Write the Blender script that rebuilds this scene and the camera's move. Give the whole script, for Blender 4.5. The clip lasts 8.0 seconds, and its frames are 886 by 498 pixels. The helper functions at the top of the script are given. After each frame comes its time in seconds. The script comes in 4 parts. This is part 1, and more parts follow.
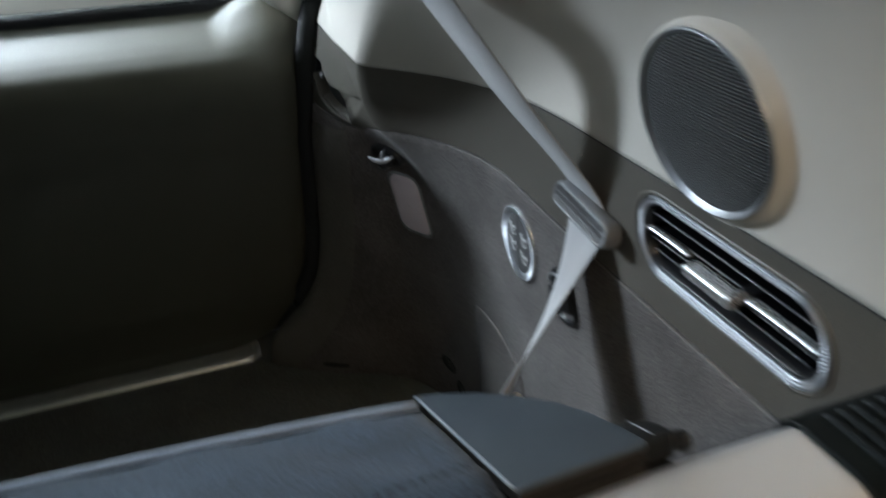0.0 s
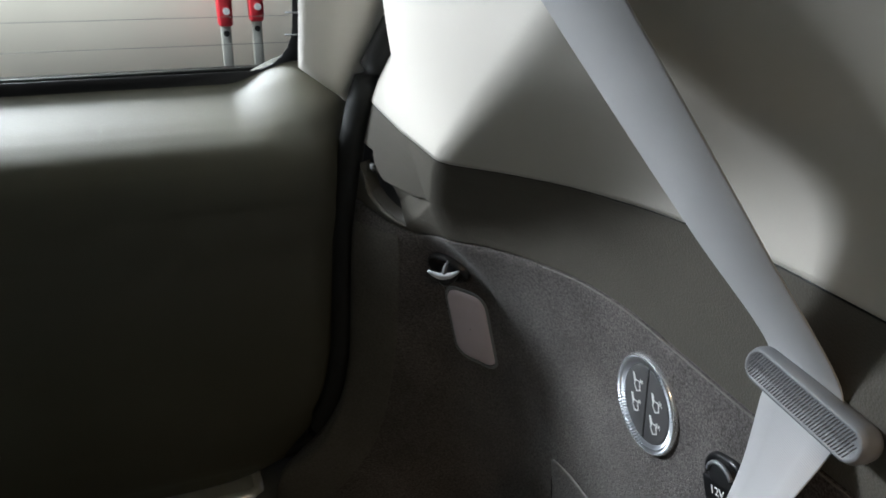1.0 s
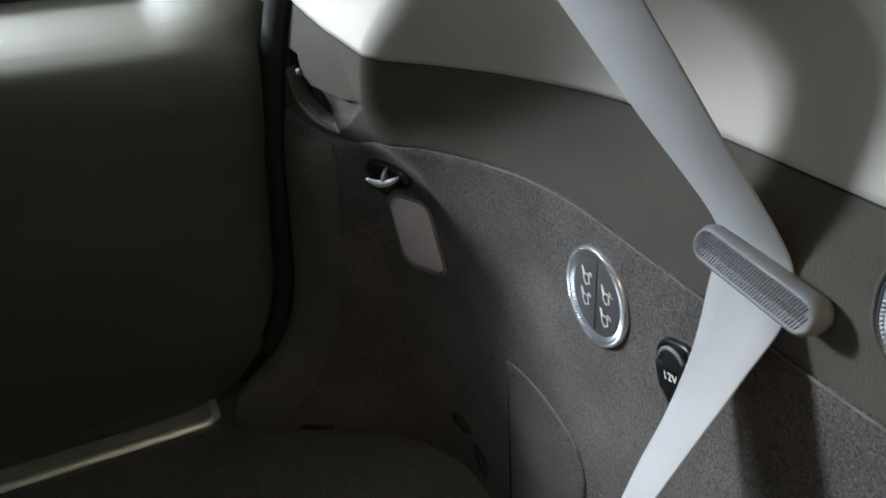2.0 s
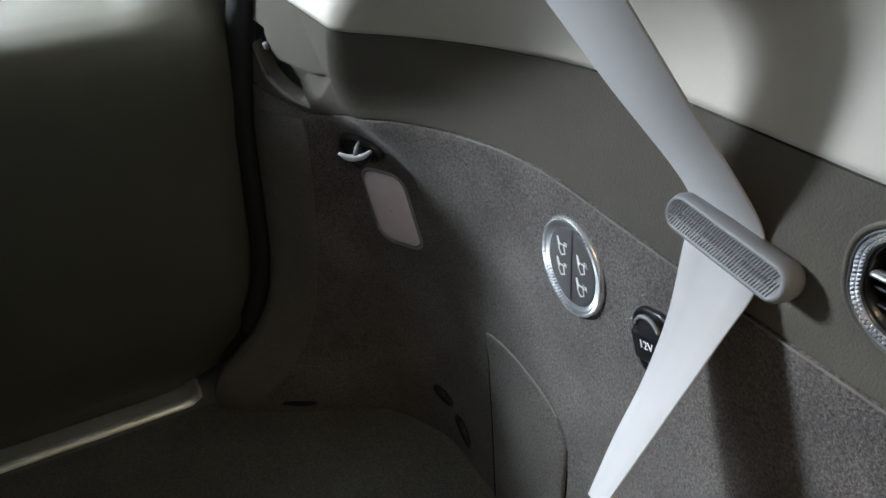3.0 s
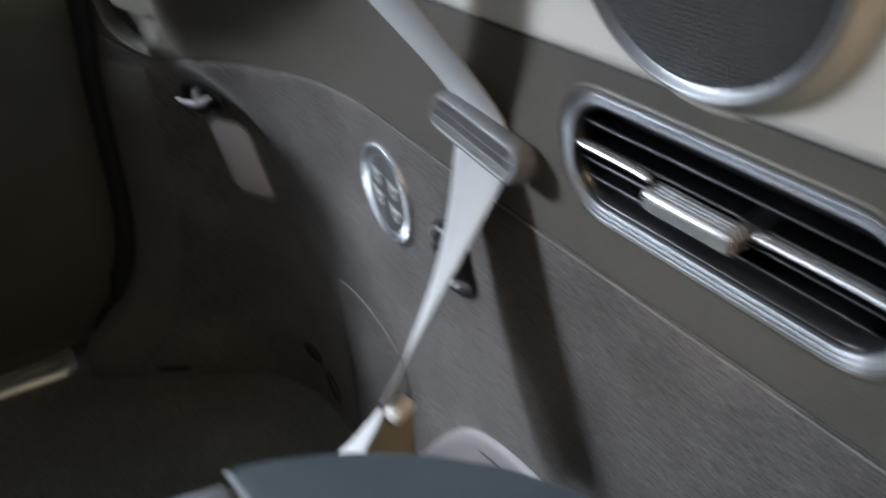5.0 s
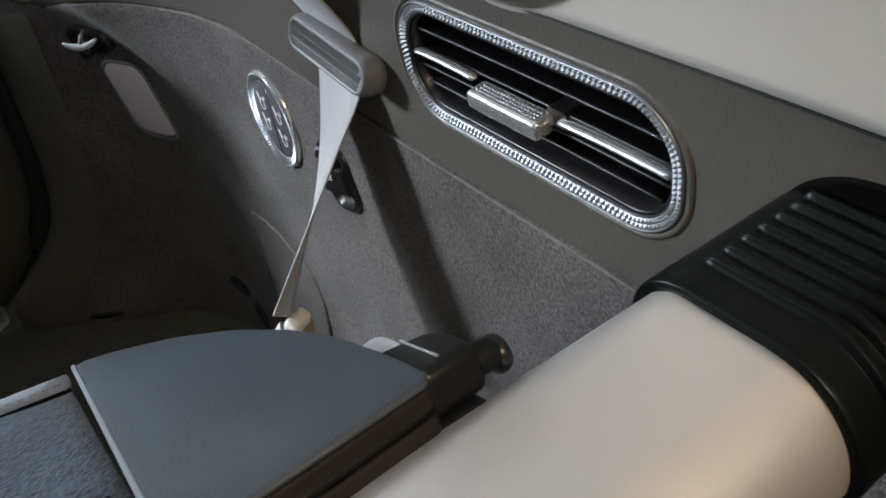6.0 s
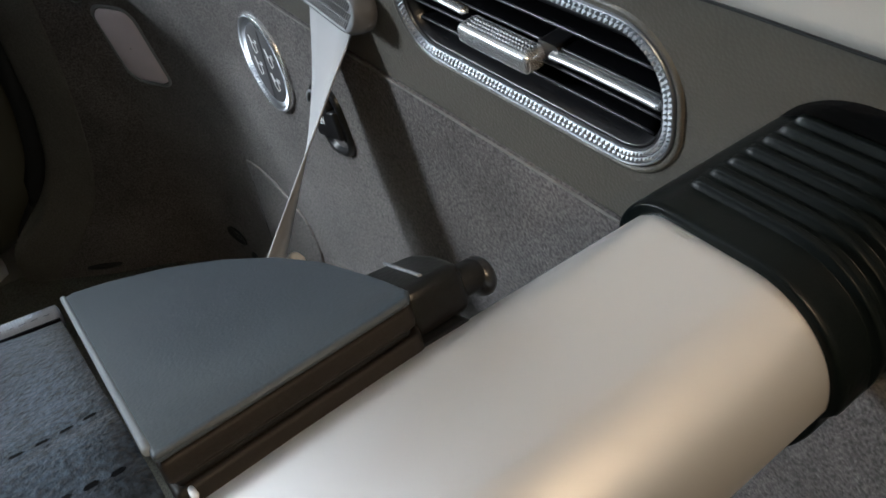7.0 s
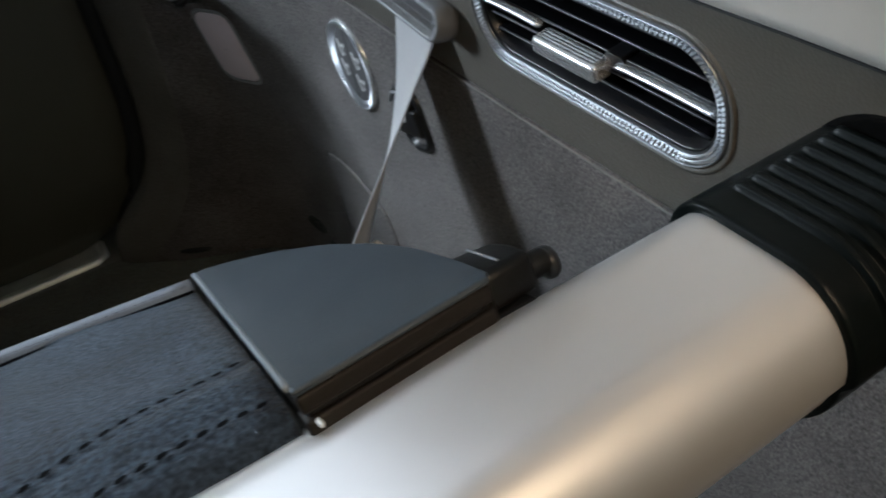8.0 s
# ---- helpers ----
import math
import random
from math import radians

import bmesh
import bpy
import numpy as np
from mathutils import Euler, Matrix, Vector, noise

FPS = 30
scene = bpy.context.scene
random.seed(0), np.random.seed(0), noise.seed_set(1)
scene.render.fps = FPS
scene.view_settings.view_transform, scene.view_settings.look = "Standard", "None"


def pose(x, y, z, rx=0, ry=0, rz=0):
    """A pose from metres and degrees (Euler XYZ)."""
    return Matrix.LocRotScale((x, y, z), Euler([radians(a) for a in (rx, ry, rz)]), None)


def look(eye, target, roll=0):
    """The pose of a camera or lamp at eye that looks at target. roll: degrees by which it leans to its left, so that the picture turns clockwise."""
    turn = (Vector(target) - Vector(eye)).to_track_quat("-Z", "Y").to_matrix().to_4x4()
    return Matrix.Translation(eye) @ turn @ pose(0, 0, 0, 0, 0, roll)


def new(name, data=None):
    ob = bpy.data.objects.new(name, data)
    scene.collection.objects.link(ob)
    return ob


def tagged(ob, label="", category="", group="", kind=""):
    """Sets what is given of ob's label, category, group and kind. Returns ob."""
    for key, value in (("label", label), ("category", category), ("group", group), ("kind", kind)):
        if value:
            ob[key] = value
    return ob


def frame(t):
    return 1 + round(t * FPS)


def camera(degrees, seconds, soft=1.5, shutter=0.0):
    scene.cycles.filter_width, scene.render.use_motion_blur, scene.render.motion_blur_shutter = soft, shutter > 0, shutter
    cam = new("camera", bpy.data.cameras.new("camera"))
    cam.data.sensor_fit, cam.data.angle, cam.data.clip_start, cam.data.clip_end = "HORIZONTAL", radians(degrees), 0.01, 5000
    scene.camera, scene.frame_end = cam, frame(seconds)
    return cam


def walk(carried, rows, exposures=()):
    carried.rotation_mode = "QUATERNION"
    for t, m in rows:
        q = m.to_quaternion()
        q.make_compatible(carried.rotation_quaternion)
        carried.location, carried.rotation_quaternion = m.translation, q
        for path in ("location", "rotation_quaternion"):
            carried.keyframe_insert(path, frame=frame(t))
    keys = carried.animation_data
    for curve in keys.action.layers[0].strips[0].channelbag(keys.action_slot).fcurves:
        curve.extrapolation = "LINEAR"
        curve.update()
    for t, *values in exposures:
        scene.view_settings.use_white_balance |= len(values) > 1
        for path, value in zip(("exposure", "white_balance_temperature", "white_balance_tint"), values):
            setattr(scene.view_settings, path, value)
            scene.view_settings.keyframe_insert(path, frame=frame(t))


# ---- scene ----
cam = camera(59.5, 8.0, soft=1.6, shutter=0.5)
PATH = [
    (0, (0.005, -0.012, 0.805), (0.616, 1.619, -0.178), -1.1),
    (0.2, (-0.019, 0.041, 0.808), (0.599, 1.685, -0.148), -2.5),
    (0.5, (-0.031, 0.135, 0.806), (0.599, 1.795, -0.115), -1.8),
    (1, (-0.013, 0.216, 0.768), (0.68, 1.901, -0.058), 1.5),
    (1.5, (0.0, 0.229, 0.747), (0.753, 1.879, -0.096), 1.0),
    (2, (0.005, 0.23, 0.745), (0.769, 1.776, -0.268), -0.7),
    (3.5, (0.021, 0.233, 0.742), (0.806, 1.721, -0.34), -1.7),
    (4, (0.029, 0.228, 0.738), (0.834, 1.71, -0.337), -1.4),
    (4.5, (0.035, 0.215, 0.738), (0.865, 1.702, -0.311), -0.7),
    (4.7, (0.039, 0.179, 0.730), (0.903, 1.681, -0.267), -0.2),
    (4.9, (0.058, 0.151, 0.712), (0.949, 1.631, -0.296), -0.4),
    (5, (0.077, 0.139, 0.699), (0.977, 1.576, -0.363), -0.4),
    (5.2, (0.09, 0.114, 0.695), (1.003, 1.493, -0.43), -1.0),
    (6.3, (0.102, 0.082, 0.704), (1.021, 1.361, -0.529), -4.0),
    (6.5, (0.1, 0.081, 0.7), (1.006, 1.349, -0.553), -4.2),
    (7, (0.101, 0.077, 0.695), (0.982, 1.318, -0.603), -3.9),
    (7.5, (0.095, 0.07, 0.701), (0.958, 1.313, -0.607), -3.7),
    (8, (0.082, 0.053, 0.72), (0.812, 1.386, -0.581), -7.0),
]
EXPOSURE = [(0, -0.22, 6050, 7), (0.5, 0.0, 6500, 9), (1.0, 0.0, 6500, 10), (1.5, 0.0, 6500, 10), (2, 0.08, 6400, 9), (3.5, 0.36, 6450, 10), (4.5, 0.42, 6550, 11), (5.0, 0.2, 6300, 12), (5.2, 0.16, 6250, 11), (6.3, 0.12, 6350, 10), (7.0, 0.06, 6300, 9), (7.6, -0.1, 6150, 8), (8, -0.2, 6050, 8)]
walk(cam, [(t, look(eye, target, roll)) for t, eye, target, roll in PATH], EXPOSURE)

# ---- light: daylight from the garage through the windows, added unseen fill lamps in the car ----
world = bpy.data.worlds.new("world")
scene.world = world
world.use_nodes = True
sky = world.node_tree.nodes.new("ShaderNodeTexSky")
sky.sky_type, sky.sun_disc = "NISHITA", False
sky.sun_elevation, sky.sun_rotation = radians(40), radians(20)
backg = world.node_tree.nodes["Background"]
backg.inputs["Strength"].default_value = 0.012
world.node_tree.links.new(sky.outputs[0], backg.inputs["Color"])


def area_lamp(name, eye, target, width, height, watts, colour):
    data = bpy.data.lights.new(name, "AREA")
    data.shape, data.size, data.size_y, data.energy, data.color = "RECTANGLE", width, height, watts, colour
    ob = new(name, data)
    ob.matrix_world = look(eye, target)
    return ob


area_lamp("garage_light", (-1.11, 1.60, 1.20), (0.25, 0.5, 0.5), 0.26, 0.24, 35.0, (0.83, 0.92, 1.0))
area_lamp("garage_ceiling_light", (-0.50, 1.72, 1.8), (0.0, 1.0, 0.57), 0.5, 0.3, 52.0, (0.84, 0.93, 1.0))
area_lamp("side_window_light", (-1.30, 0.35, 0.84), (0.3, 0.45, 0.5), 0.40, 0.22, 0.05, (0.95, 0.97, 1.0))
# added overhead fill for cassette, plate and cloth; no such source is known
overhead_fill = area_lamp("overhead_fill_light", (0.04, 0.36, 1.03), (0.04, 0.17, 0.58), 0.42, 0.40, 0.36, (0.84, 0.92, 1.0))
overhead_fill.data.spread = radians(96)
# added warm lamp without a fixture, for the highlight along the cassette
warm_fill_lamp = area_lamp("warm_fill_lamp", (0.13, -0.19, 0.96), (0.23, 0.08, 0.60), 0.15, 0.04, 0.31, (1.0, 0.74, 0.48))
warm_fill_lamp.data.spread = radians(72)
# added yellow-green fill in front of the closed cabin end, lifts the dark parts
front_fill_light = area_lamp("front_fill_light", (-0.30, -1.47, 0.78), (-0.30, 1.0, 0.45), 1.0, 0.30, 0.46, (0.80, 1.0, 0.42))

# ---- materials ----


def material(name, colour, rough=0.5, metal=0.0, grain=0.0, grain_scale=400.0, mottle=0.0, mottle_scale=9.0, sheen=0.0, speck=0.0, spec=0.5):
    """A surface with fine relief (grain), slow stains (mottle) and small light flecks (speck)."""
    mat = bpy.data.materials.new(name)
    mat.use_nodes = True
    nodes, links = mat.node_tree.nodes, mat.node_tree.links
    bsdf = nodes["Principled BSDF"]
    bsdf.inputs["Roughness"].default_value = rough
    bsdf.inputs["Metallic"].default_value = metal
    bsdf.inputs["Specular IOR Level"].default_value = spec
    bsdf.inputs["Sheen Weight"].default_value = sheen
    coord = nodes.new("ShaderNodeTexCoord")
    base = nodes.new("ShaderNodeRGB")
    base.outputs[0].default_value = (*colour, 1)
    out = base.outputs[0]

    def tint(fac_socket, low, high, amount):
        ramp = nodes.new("ShaderNodeMapRange")
        ramp.inputs["From Min"].default_value, ramp.inputs["From Max"].default_value = low, high
        ramp.inputs["To Min"].default_value, ramp.inputs["To Max"].default_value = 1 - amount, 1 + amount
        links.new(fac_socket, ramp.inputs["Value"])
        mul = nodes.new("ShaderNodeVectorMath")
        mul.operation = "SCALE"
        links.new(out, mul.inputs[0])
        links.new(ramp.outputs[0], mul.inputs["Scale"])
        return mul.outputs[0]

    if mottle:
        n = nodes.new("ShaderNodeTexNoise")
        n.inputs["Scale"].default_value, n.inputs["Detail"].default_value = mottle_scale, 5
        links.new(coord.outputs["Object"], n.inputs["Vector"])
        out = tint(n.outputs[0], 0.3, 0.7, mottle)
        rr = nodes.new("ShaderNodeMapRange")
        rr.inputs["To Min"].default_value, rr.inputs["To Max"].default_value = max(0.02, rough - 0.08), min(1, rough + 0.08)
        links.new(n.outputs[0], rr.inputs["Value"])
        links.new(rr.outputs[0], bsdf.inputs["Roughness"])
    if speck:
        n = nodes.new("ShaderNodeTexNoise")
        n.inputs["Scale"].default_value, n.inputs["Detail"].default_value = grain_scale * 0.8, 3
        links.new(coord.outputs["Object"], n.inputs["Vector"])
        out = tint(n.outputs[0], 0.33, 0.67, speck)
    links.new(out, bsdf.inputs["Base Color"])
    if grain:
        n = nodes.new("ShaderNodeTexNoise")
        n.inputs["Scale"].default_value, n.inputs["Detail"].default_value = grain_scale, 2
        links.new(coord.outputs["Object"], n.inputs["Vector"])
        bump = nodes.new("ShaderNodeBump")
        bump.inputs["Strength"].default_value, bump.inputs["Distance"].default_value = grain, 0.001
        links.new(n.outputs[0], bump.inputs["Height"])
        links.new(bump.outputs[0], bsdf.inputs["Normal"])
    return mat


def leather(name, colour, rough, cell=420.0, depth=0.35):
    """Moulded plastic with a pebbled leather grain."""
    mat = material(name, colour, rough, 0, 0, 400, 0.06, 7, spec=0.5)
    nodes, links = mat.node_tree.nodes, mat.node_tree.links
    coord = nodes.new("ShaderNodeTexCoord")
    vor = nodes.new("ShaderNodeTexVoronoi")
    vor.feature = "F1"
    vor.inputs["Scale"].default_value = cell
    links.new(coord.outputs["Object"], vor.inputs["Vector"])
    bump = nodes.new("ShaderNodeBump")
    bump.invert = True
    bump.inputs["Strength"].default_value, bump.inputs["Distance"].default_value = depth, 0.0012
    links.new(vor.outputs["Distance"], bump.inputs["Height"])
    links.new(bump.outputs[0], nodes["Principled BSDF"].inputs["Normal"])
    return mat


def woven(name, colour, rough, scale, axis="X", depth=0.3):
    """Webbing or cloth: fine parallel ribs."""
    mat = material(name, colour, rough, 0, 0, 400, 0.05, 12, sheen=0.15)
    nodes, links = mat.node_tree.nodes, mat.node_tree.links
    coord = nodes.new("ShaderNodeTexCoord")
    wave = nodes.new("ShaderNodeTexWave")
    wave.bands_direction = axis
    wave.inputs["Scale"].default_value, wave.inputs["Distortion"].default_value = scale, 0.4
    links.new(coord.outputs["Object"], wave.inputs["Vector"])
    bump = nodes.new("ShaderNodeBump")
    bump.inputs["Strength"].default_value, bump.inputs["Distance"].default_value = depth, 0.0006
    links.new(wave.outputs["Fac"], bump.inputs["Height"])
    links.new(bump.outputs[0], nodes["Principled BSDF"].inputs["Normal"])
    return mat


BEIGE = material("beige_plastic", (0.63, 0.592, 0.535), 0.62, 0, 0.10, 900, 0.03, 5)
VINYL = leather("grey_brown_vinyl", (0.100, 0.091, 0.077), 0.44, 640.0, 0.22)
CARPET = material("brown_grey_carpet", (0.104, 0.093, 0.089), 0.95, 0, 1.0, 640, 0.22, 14, sheen=0.06, speck=0.44, spec=0.2)
FOLD = material("pale_carpet_fold", (0.19, 0.174, 0.163), 0.9, 0, 0.6, 700, 0.2, 60, spec=0.2)
POST = material("olive_post_trim", (0.116, 0.107, 0.095), 0.8, 0, 0.5, 640, 0.12, 14, speck=0.2, spec=0.25)
FLOOR_CARPET = material("dark_floor_carpet", (0.128, 0.124, 0.105), 0.95, 0, 0.9, 800, 0.14, 12, sheen=0.04, speck=0.4, spec=0.2)
GATE = material("dark_gate_plastic", (0.090, 0.083, 0.061), 0.52, 0, 0.12, 700, 0.05, 6)
RUBBER = material("black_rubber", (0.012, 0.012, 0.012), 0.65, 0, 0.1, 500)
BRIGHT = material("bright_chrome", (0.86, 0.87, 0.89), 0.25, 0.8)
BLACK = material("black_plastic", (0.012, 0.012, 0.013), 0.3, 0, 0.05, 900)
MATT_BLACK = material("matt_black_plastic", (0.014, 0.014, 0.015), 0.5, 0, 0.15, 700)
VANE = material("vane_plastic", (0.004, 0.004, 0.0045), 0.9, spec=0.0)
# paler than the vane, stands in for the highlight on its front edge
VANE_GLINT = material("vane_glint_grey", (0.035, 0.036, 0.038), 0.32)
GUIDE = material("grey_guide_plastic", (0.185, 0.187, 0.196), 0.5, 0, 0.15, 900, 0.03)
BELT = woven("belt_webbing", (0.43, 0.425, 0.43), 0.7, 300, "Z", 0.07)
STITCH = material("stitch_and_gap_black", (0.003, 0.003, 0.004), 0.9, spec=0.05)
# shade on the front and underside of the end plate, put into the colour
PLATE_SHADE = material("shaded_plate_brown", (0.013, 0.0105, 0.0085), 0.5, 0, 0.1, 700, 0.05, 30, spec=0.2)
KNURL = material("knurled_chrome", (0.56, 0.58, 0.62), 0.40, 0.9)
RING = material("dark_satin_ring", (0.30, 0.31, 0.33), 0.4, 0.8)
# darker than the studs: the shade between them is put into the bed
BED = material("shaded_knurl_bed", (0.09, 0.093, 0.10), 0.35, 0.6)
# near-black without sheen, paints deep shade in gaps and recesses
SHADE_BLACK = material("shade_black", (0.004, 0.004, 0.004), 0.9, 0, 0.3, 700, spec=0.05)
DARK = material("dark_bracket_plastic", (0.006, 0.006, 0.006), 0.36, 0, 0.1, 700, spec=0.25)
GUIDE_FACE = material("guide_face_plastic", (0.14, 0.142, 0.15), 0.55, 0, 0.1, 900)
SOCKET_GREY = material("switch_grey", (0.09, 0.088, 0.09), 0.6, 0, 0.05, 900, spec=0.35)
HOOK_EDGE = material("pale_hook_edge", (0.56, 0.58, 0.63), 0.45)
WHITE_MARK = material("white_print", (0.85, 0.85, 0.85), 0.5)
LENS = material("frosted_lens", (0.66, 0.57, 0.60), 0.35, 0, 0.05, 600, 0.05, 20)
ALU = material("satin_aluminium", (0.86, 0.84, 0.83), 0.38, 0.80, 0.02, 1200, 0.02, 10)
CAP = material("black_cap_rubber", (0.0032, 0.0048, 0.0048), 0.34, 0, 0.10, 600, 0.1, 30, spec=0.13)
PLATE = material("slate_cover_plate", (0.036, 0.046, 0.057), 0.5, 0, 0.12, 1100, 0.08, 16)
LEATHERETTE = material("cover_cloth", (0.028, 0.040, 0.057), 0.85, 0, 0.7, 700, 0.3, 24, sheen=0.08, speck=0.6, spec=0.25)
PIPING = woven("piping_cloth", (0.20, 0.225, 0.27), 0.7, 330, "X", 0.2)
SCUFF = material("pale_scuff_steel", (0.90, 0.89, 0.84), 0.42, 0.75, 0.1, 300, 0.1, 30)
STEEL = material("scuff_steel", (0.68, 0.67, 0.62), 0.34, 0.6, 0.1, 300, 0.1, 30)
SILL = material("sill_plastic", (0.16, 0.15, 0.135), 0.5, 0, 0.1, 800, 0.06)
SHELL = material("plain_cabin_trim", (0.10, 0.09, 0.076), 0.8, 0, 0.1, 500, 0.04)
HEADLINER = material("headliner_cloth", (0.20, 0.183, 0.16), 0.9, 0, 0.2, 600, 0.03)
GARAGE = material("cream_garage_wall", (0.74, 0.68, 0.59), 0.8, 0, 0.2, 60, 0.05, 4)
CONCRETE = material("garage_concrete", (0.3, 0.29, 0.28), 0.85, 0, 0.3, 80, 0.15, 3)
RED = material("red_grip", (0.72, 0.045, 0.06), 0.4, 0, 0.05, 300, 0.06, 20)
BUCKLE = material("white_buckle", (0.80, 0.78, 0.76), 0.45, 0, 0.05, 500)
# belt webbing with warm light on it put into the colour
WARM_BELT = woven("warm_lit_webbing", (0.27, 0.225, 0.155), 0.7, 300, "Z", 0.07)
glass = bpy.data.materials.new("window_glass")
glass.use_nodes = True
gb = glass.node_tree.nodes["Principled BSDF"]
gb.inputs["Transmission Weight"].default_value, gb.inputs["Roughness"].default_value = 1.0, 0.0
gb.inputs["IOR"].default_value, gb.inputs["Base Color"].default_value = 1.02, (0.9, 0.92, 0.9, 1)

# ---- mesh helpers ----


def empty(name, place, label, category, kind="", group=""):
    ob = new(name)
    ob.empty_display_size = 0.02
    ob.location = place
    tagged(ob, label, category, group, kind)
    return ob


def part(name, data, mat, parent, label=""):
    """Links a bmesh or a mesh, given in world coordinates, as one object under parent."""
    if isinstance(data, bmesh.types.BMesh):
        mesh = bpy.data.meshes.new(name)
        data.to_mesh(mesh)
        data.free()
    else:
        mesh = data
    mesh.materials.append(mat)
    ob = new(name, mesh)
    if parent is not None:
        ob.parent = parent
        root, shift = parent, Vector()
        while root is not None:
            shift += root.location
            root = root.parent
        ob.location = -shift
    return tagged(ob, label)


def mesh_of(name, verts, faces, smooth=True):
    mesh = bpy.data.meshes.new(name)
    mesh.from_pydata([tuple(v) for v in verts], [], faces)
    mesh.validate()
    if smooth:
        mesh.polygons.foreach_set("use_smooth", [True] * len(mesh.polygons))
    return mesh


def grid(name, rows, closed=False, skip=None, smooth=True):
    """A sheet from a table of points; closed joins the last column to the first."""
    m, n = len(rows), len(rows[0])
    verts = [p for row in rows for p in row]
    faces = []
    for i in range(m - 1):
        for j in range(n if closed else n - 1):
            k = (j + 1) % n
            quad = (i * n + j, i * n + k, (i + 1) * n + k, (i + 1) * n + j)
            if skip is not None:
                mid = sum((Vector(verts[q]) for q in quad), Vector()) / 4
                if skip(mid):
                    continue
            faces.append(quad)
    return mesh_of(name, verts, faces, smooth)


def solid(ob, thick, offset=1.0):
    mod = ob.modifiers.new("thickness", "SOLIDIFY")
    mod.thickness, mod.offset = thick, offset
    return ob


def soften(ob, width, segments=3, angle=30):
    mod = ob.modifiers.new("edges", "BEVEL")
    mod.width, mod.segments, mod.limit_method, mod.angle_limit = width, segments, "ANGLE", radians(angle)
    ob.data.polygons.foreach_set("use_smooth", [True] * len(ob.data.polygons))
    return ob


def prism(name, outline, frame_m, low, high, smooth=False):
    """A closed outline (u, v) raised from w = low to w = high, in the frame frame_m."""
    n = len(outline)
    verts = [frame_m @ Vector((u, v, low)) for u, v in outline] + [frame_m @ Vector((u, v, high)) for u, v in outline]
    faces = [tuple(range(n))[::-1], tuple(range(n, 2 * n))]
    faces += [(i, (i + 1) % n, n + (i + 1) % n, n + i) for i in range(n)]
    return mesh_of(name, verts, faces, smooth)


def box(name, low, high):
    outline = [(low[0], low[1]), (high[0], low[1]), (high[0], high[1]), (low[0], high[1])]
    return prism(name, outline, Matrix(), low[2], high[2])


def rounded(half_u, half_v, radius, steps=10):
    """The outline of a rounded rectangle."""
    pts = []
    for cu, cv, start in ((1, 1, 0), (-1, 1, 90), (-1, -1, 180), (1, -1, 270)):
        for k in range(steps + 1):
            a = radians(start + 90 * k / steps)
            pts.append((cu * (half_u - radius) + radius * math.cos(a), cv * (half_v - radius) + radius * math.sin(a)))
    return pts


def ellipse(a, b, steps=96):
    return [(a * math.cos(2 * math.pi * k / steps), b * math.sin(2 * math.pi * k / steps)) for k in range(steps)]


def even(outline, count):
    """The outline walked again in equal steps."""
    pts = np.array(outline + [outline[0]])
    run = np.concatenate([[0], np.cumsum(np.hypot(*np.diff(pts, axis=0).T))])
    at = np.linspace(0, run[-1], count, endpoint=False)
    return [(float(np.interp(s, run, pts[:, 0])), float(np.interp(s, run, pts[:, 1]))) for s in at]


def inset(outline, d):
    """The outline moved inwards by d (outline runs anticlockwise)."""
    pts = np.array(outline)
    tang = np.roll(pts, -1, 0) - np.roll(pts, 1, 0)
    tang /= np.hypot(*tang.T)[:, None] + 1e-9
    return [(float(p[0] - t[1] * d), float(p[1] + t[0] * d)) for p, t in zip(pts, tang)]


def ring(name, outline, section, frame_m, knurl=0.0, band=(), smooth=True):
    """A moulding swept round an outline; section is (inset, w); points numbered in band are knurled."""
    rows = []
    for k, (d, w) in enumerate(section):
        line = inset(outline, d)
        rows.append([frame_m @ Vector((u, v, w + (knurl if k in band and (i + k // 3) % 2 else 0))) for i, (u, v) in enumerate(line)])
    return grid(name, rows, closed=True, smooth=smooth)


def studs(name, outline, count, rows, size, tall, m, mat, parent):
    """Rows of small pyramids along an outline, every second row set off by half a step; rows are (inset, w)."""
    verts, faces = [], []
    for k, (d, w) in enumerate(rows):
        line = inset(even(outline, count * 2), d)
        for i in range(k % 2, count * 2, 2):
            (u, v), (ub, vb) = line[i], line[(i + 1) % (count * 2)]
            t = Vector((ub - u, vb - v)).normalized()
            n0 = len(verts)
            for a, b in ((-1, -1), (1, -1), (1, 1), (-1, 1)):
                verts.append(m @ Vector((u + size * (a * t.x - b * t.y), v + size * (a * t.y + b * t.x), w)))
            verts.append(m @ Vector((u, v, w + tall)))
            faces += [(n0 + q, n0 + (q + 1) % 4, n0 + 4) for q in range(4)]
    ob = part(name, mesh_of(name, verts, faces, False), mat, parent)
    return tagged(ob, kind="stuff")


def shrunk(outline, k):
    """The outline drawn together to its middle by the factor k."""
    cu, cv = sum(p[0] for p in outline) / len(outline), sum(p[1] for p in outline) / len(outline)
    return [(cu + (u - cu) * k, cv + (v - cv) * k) for u, v in outline]


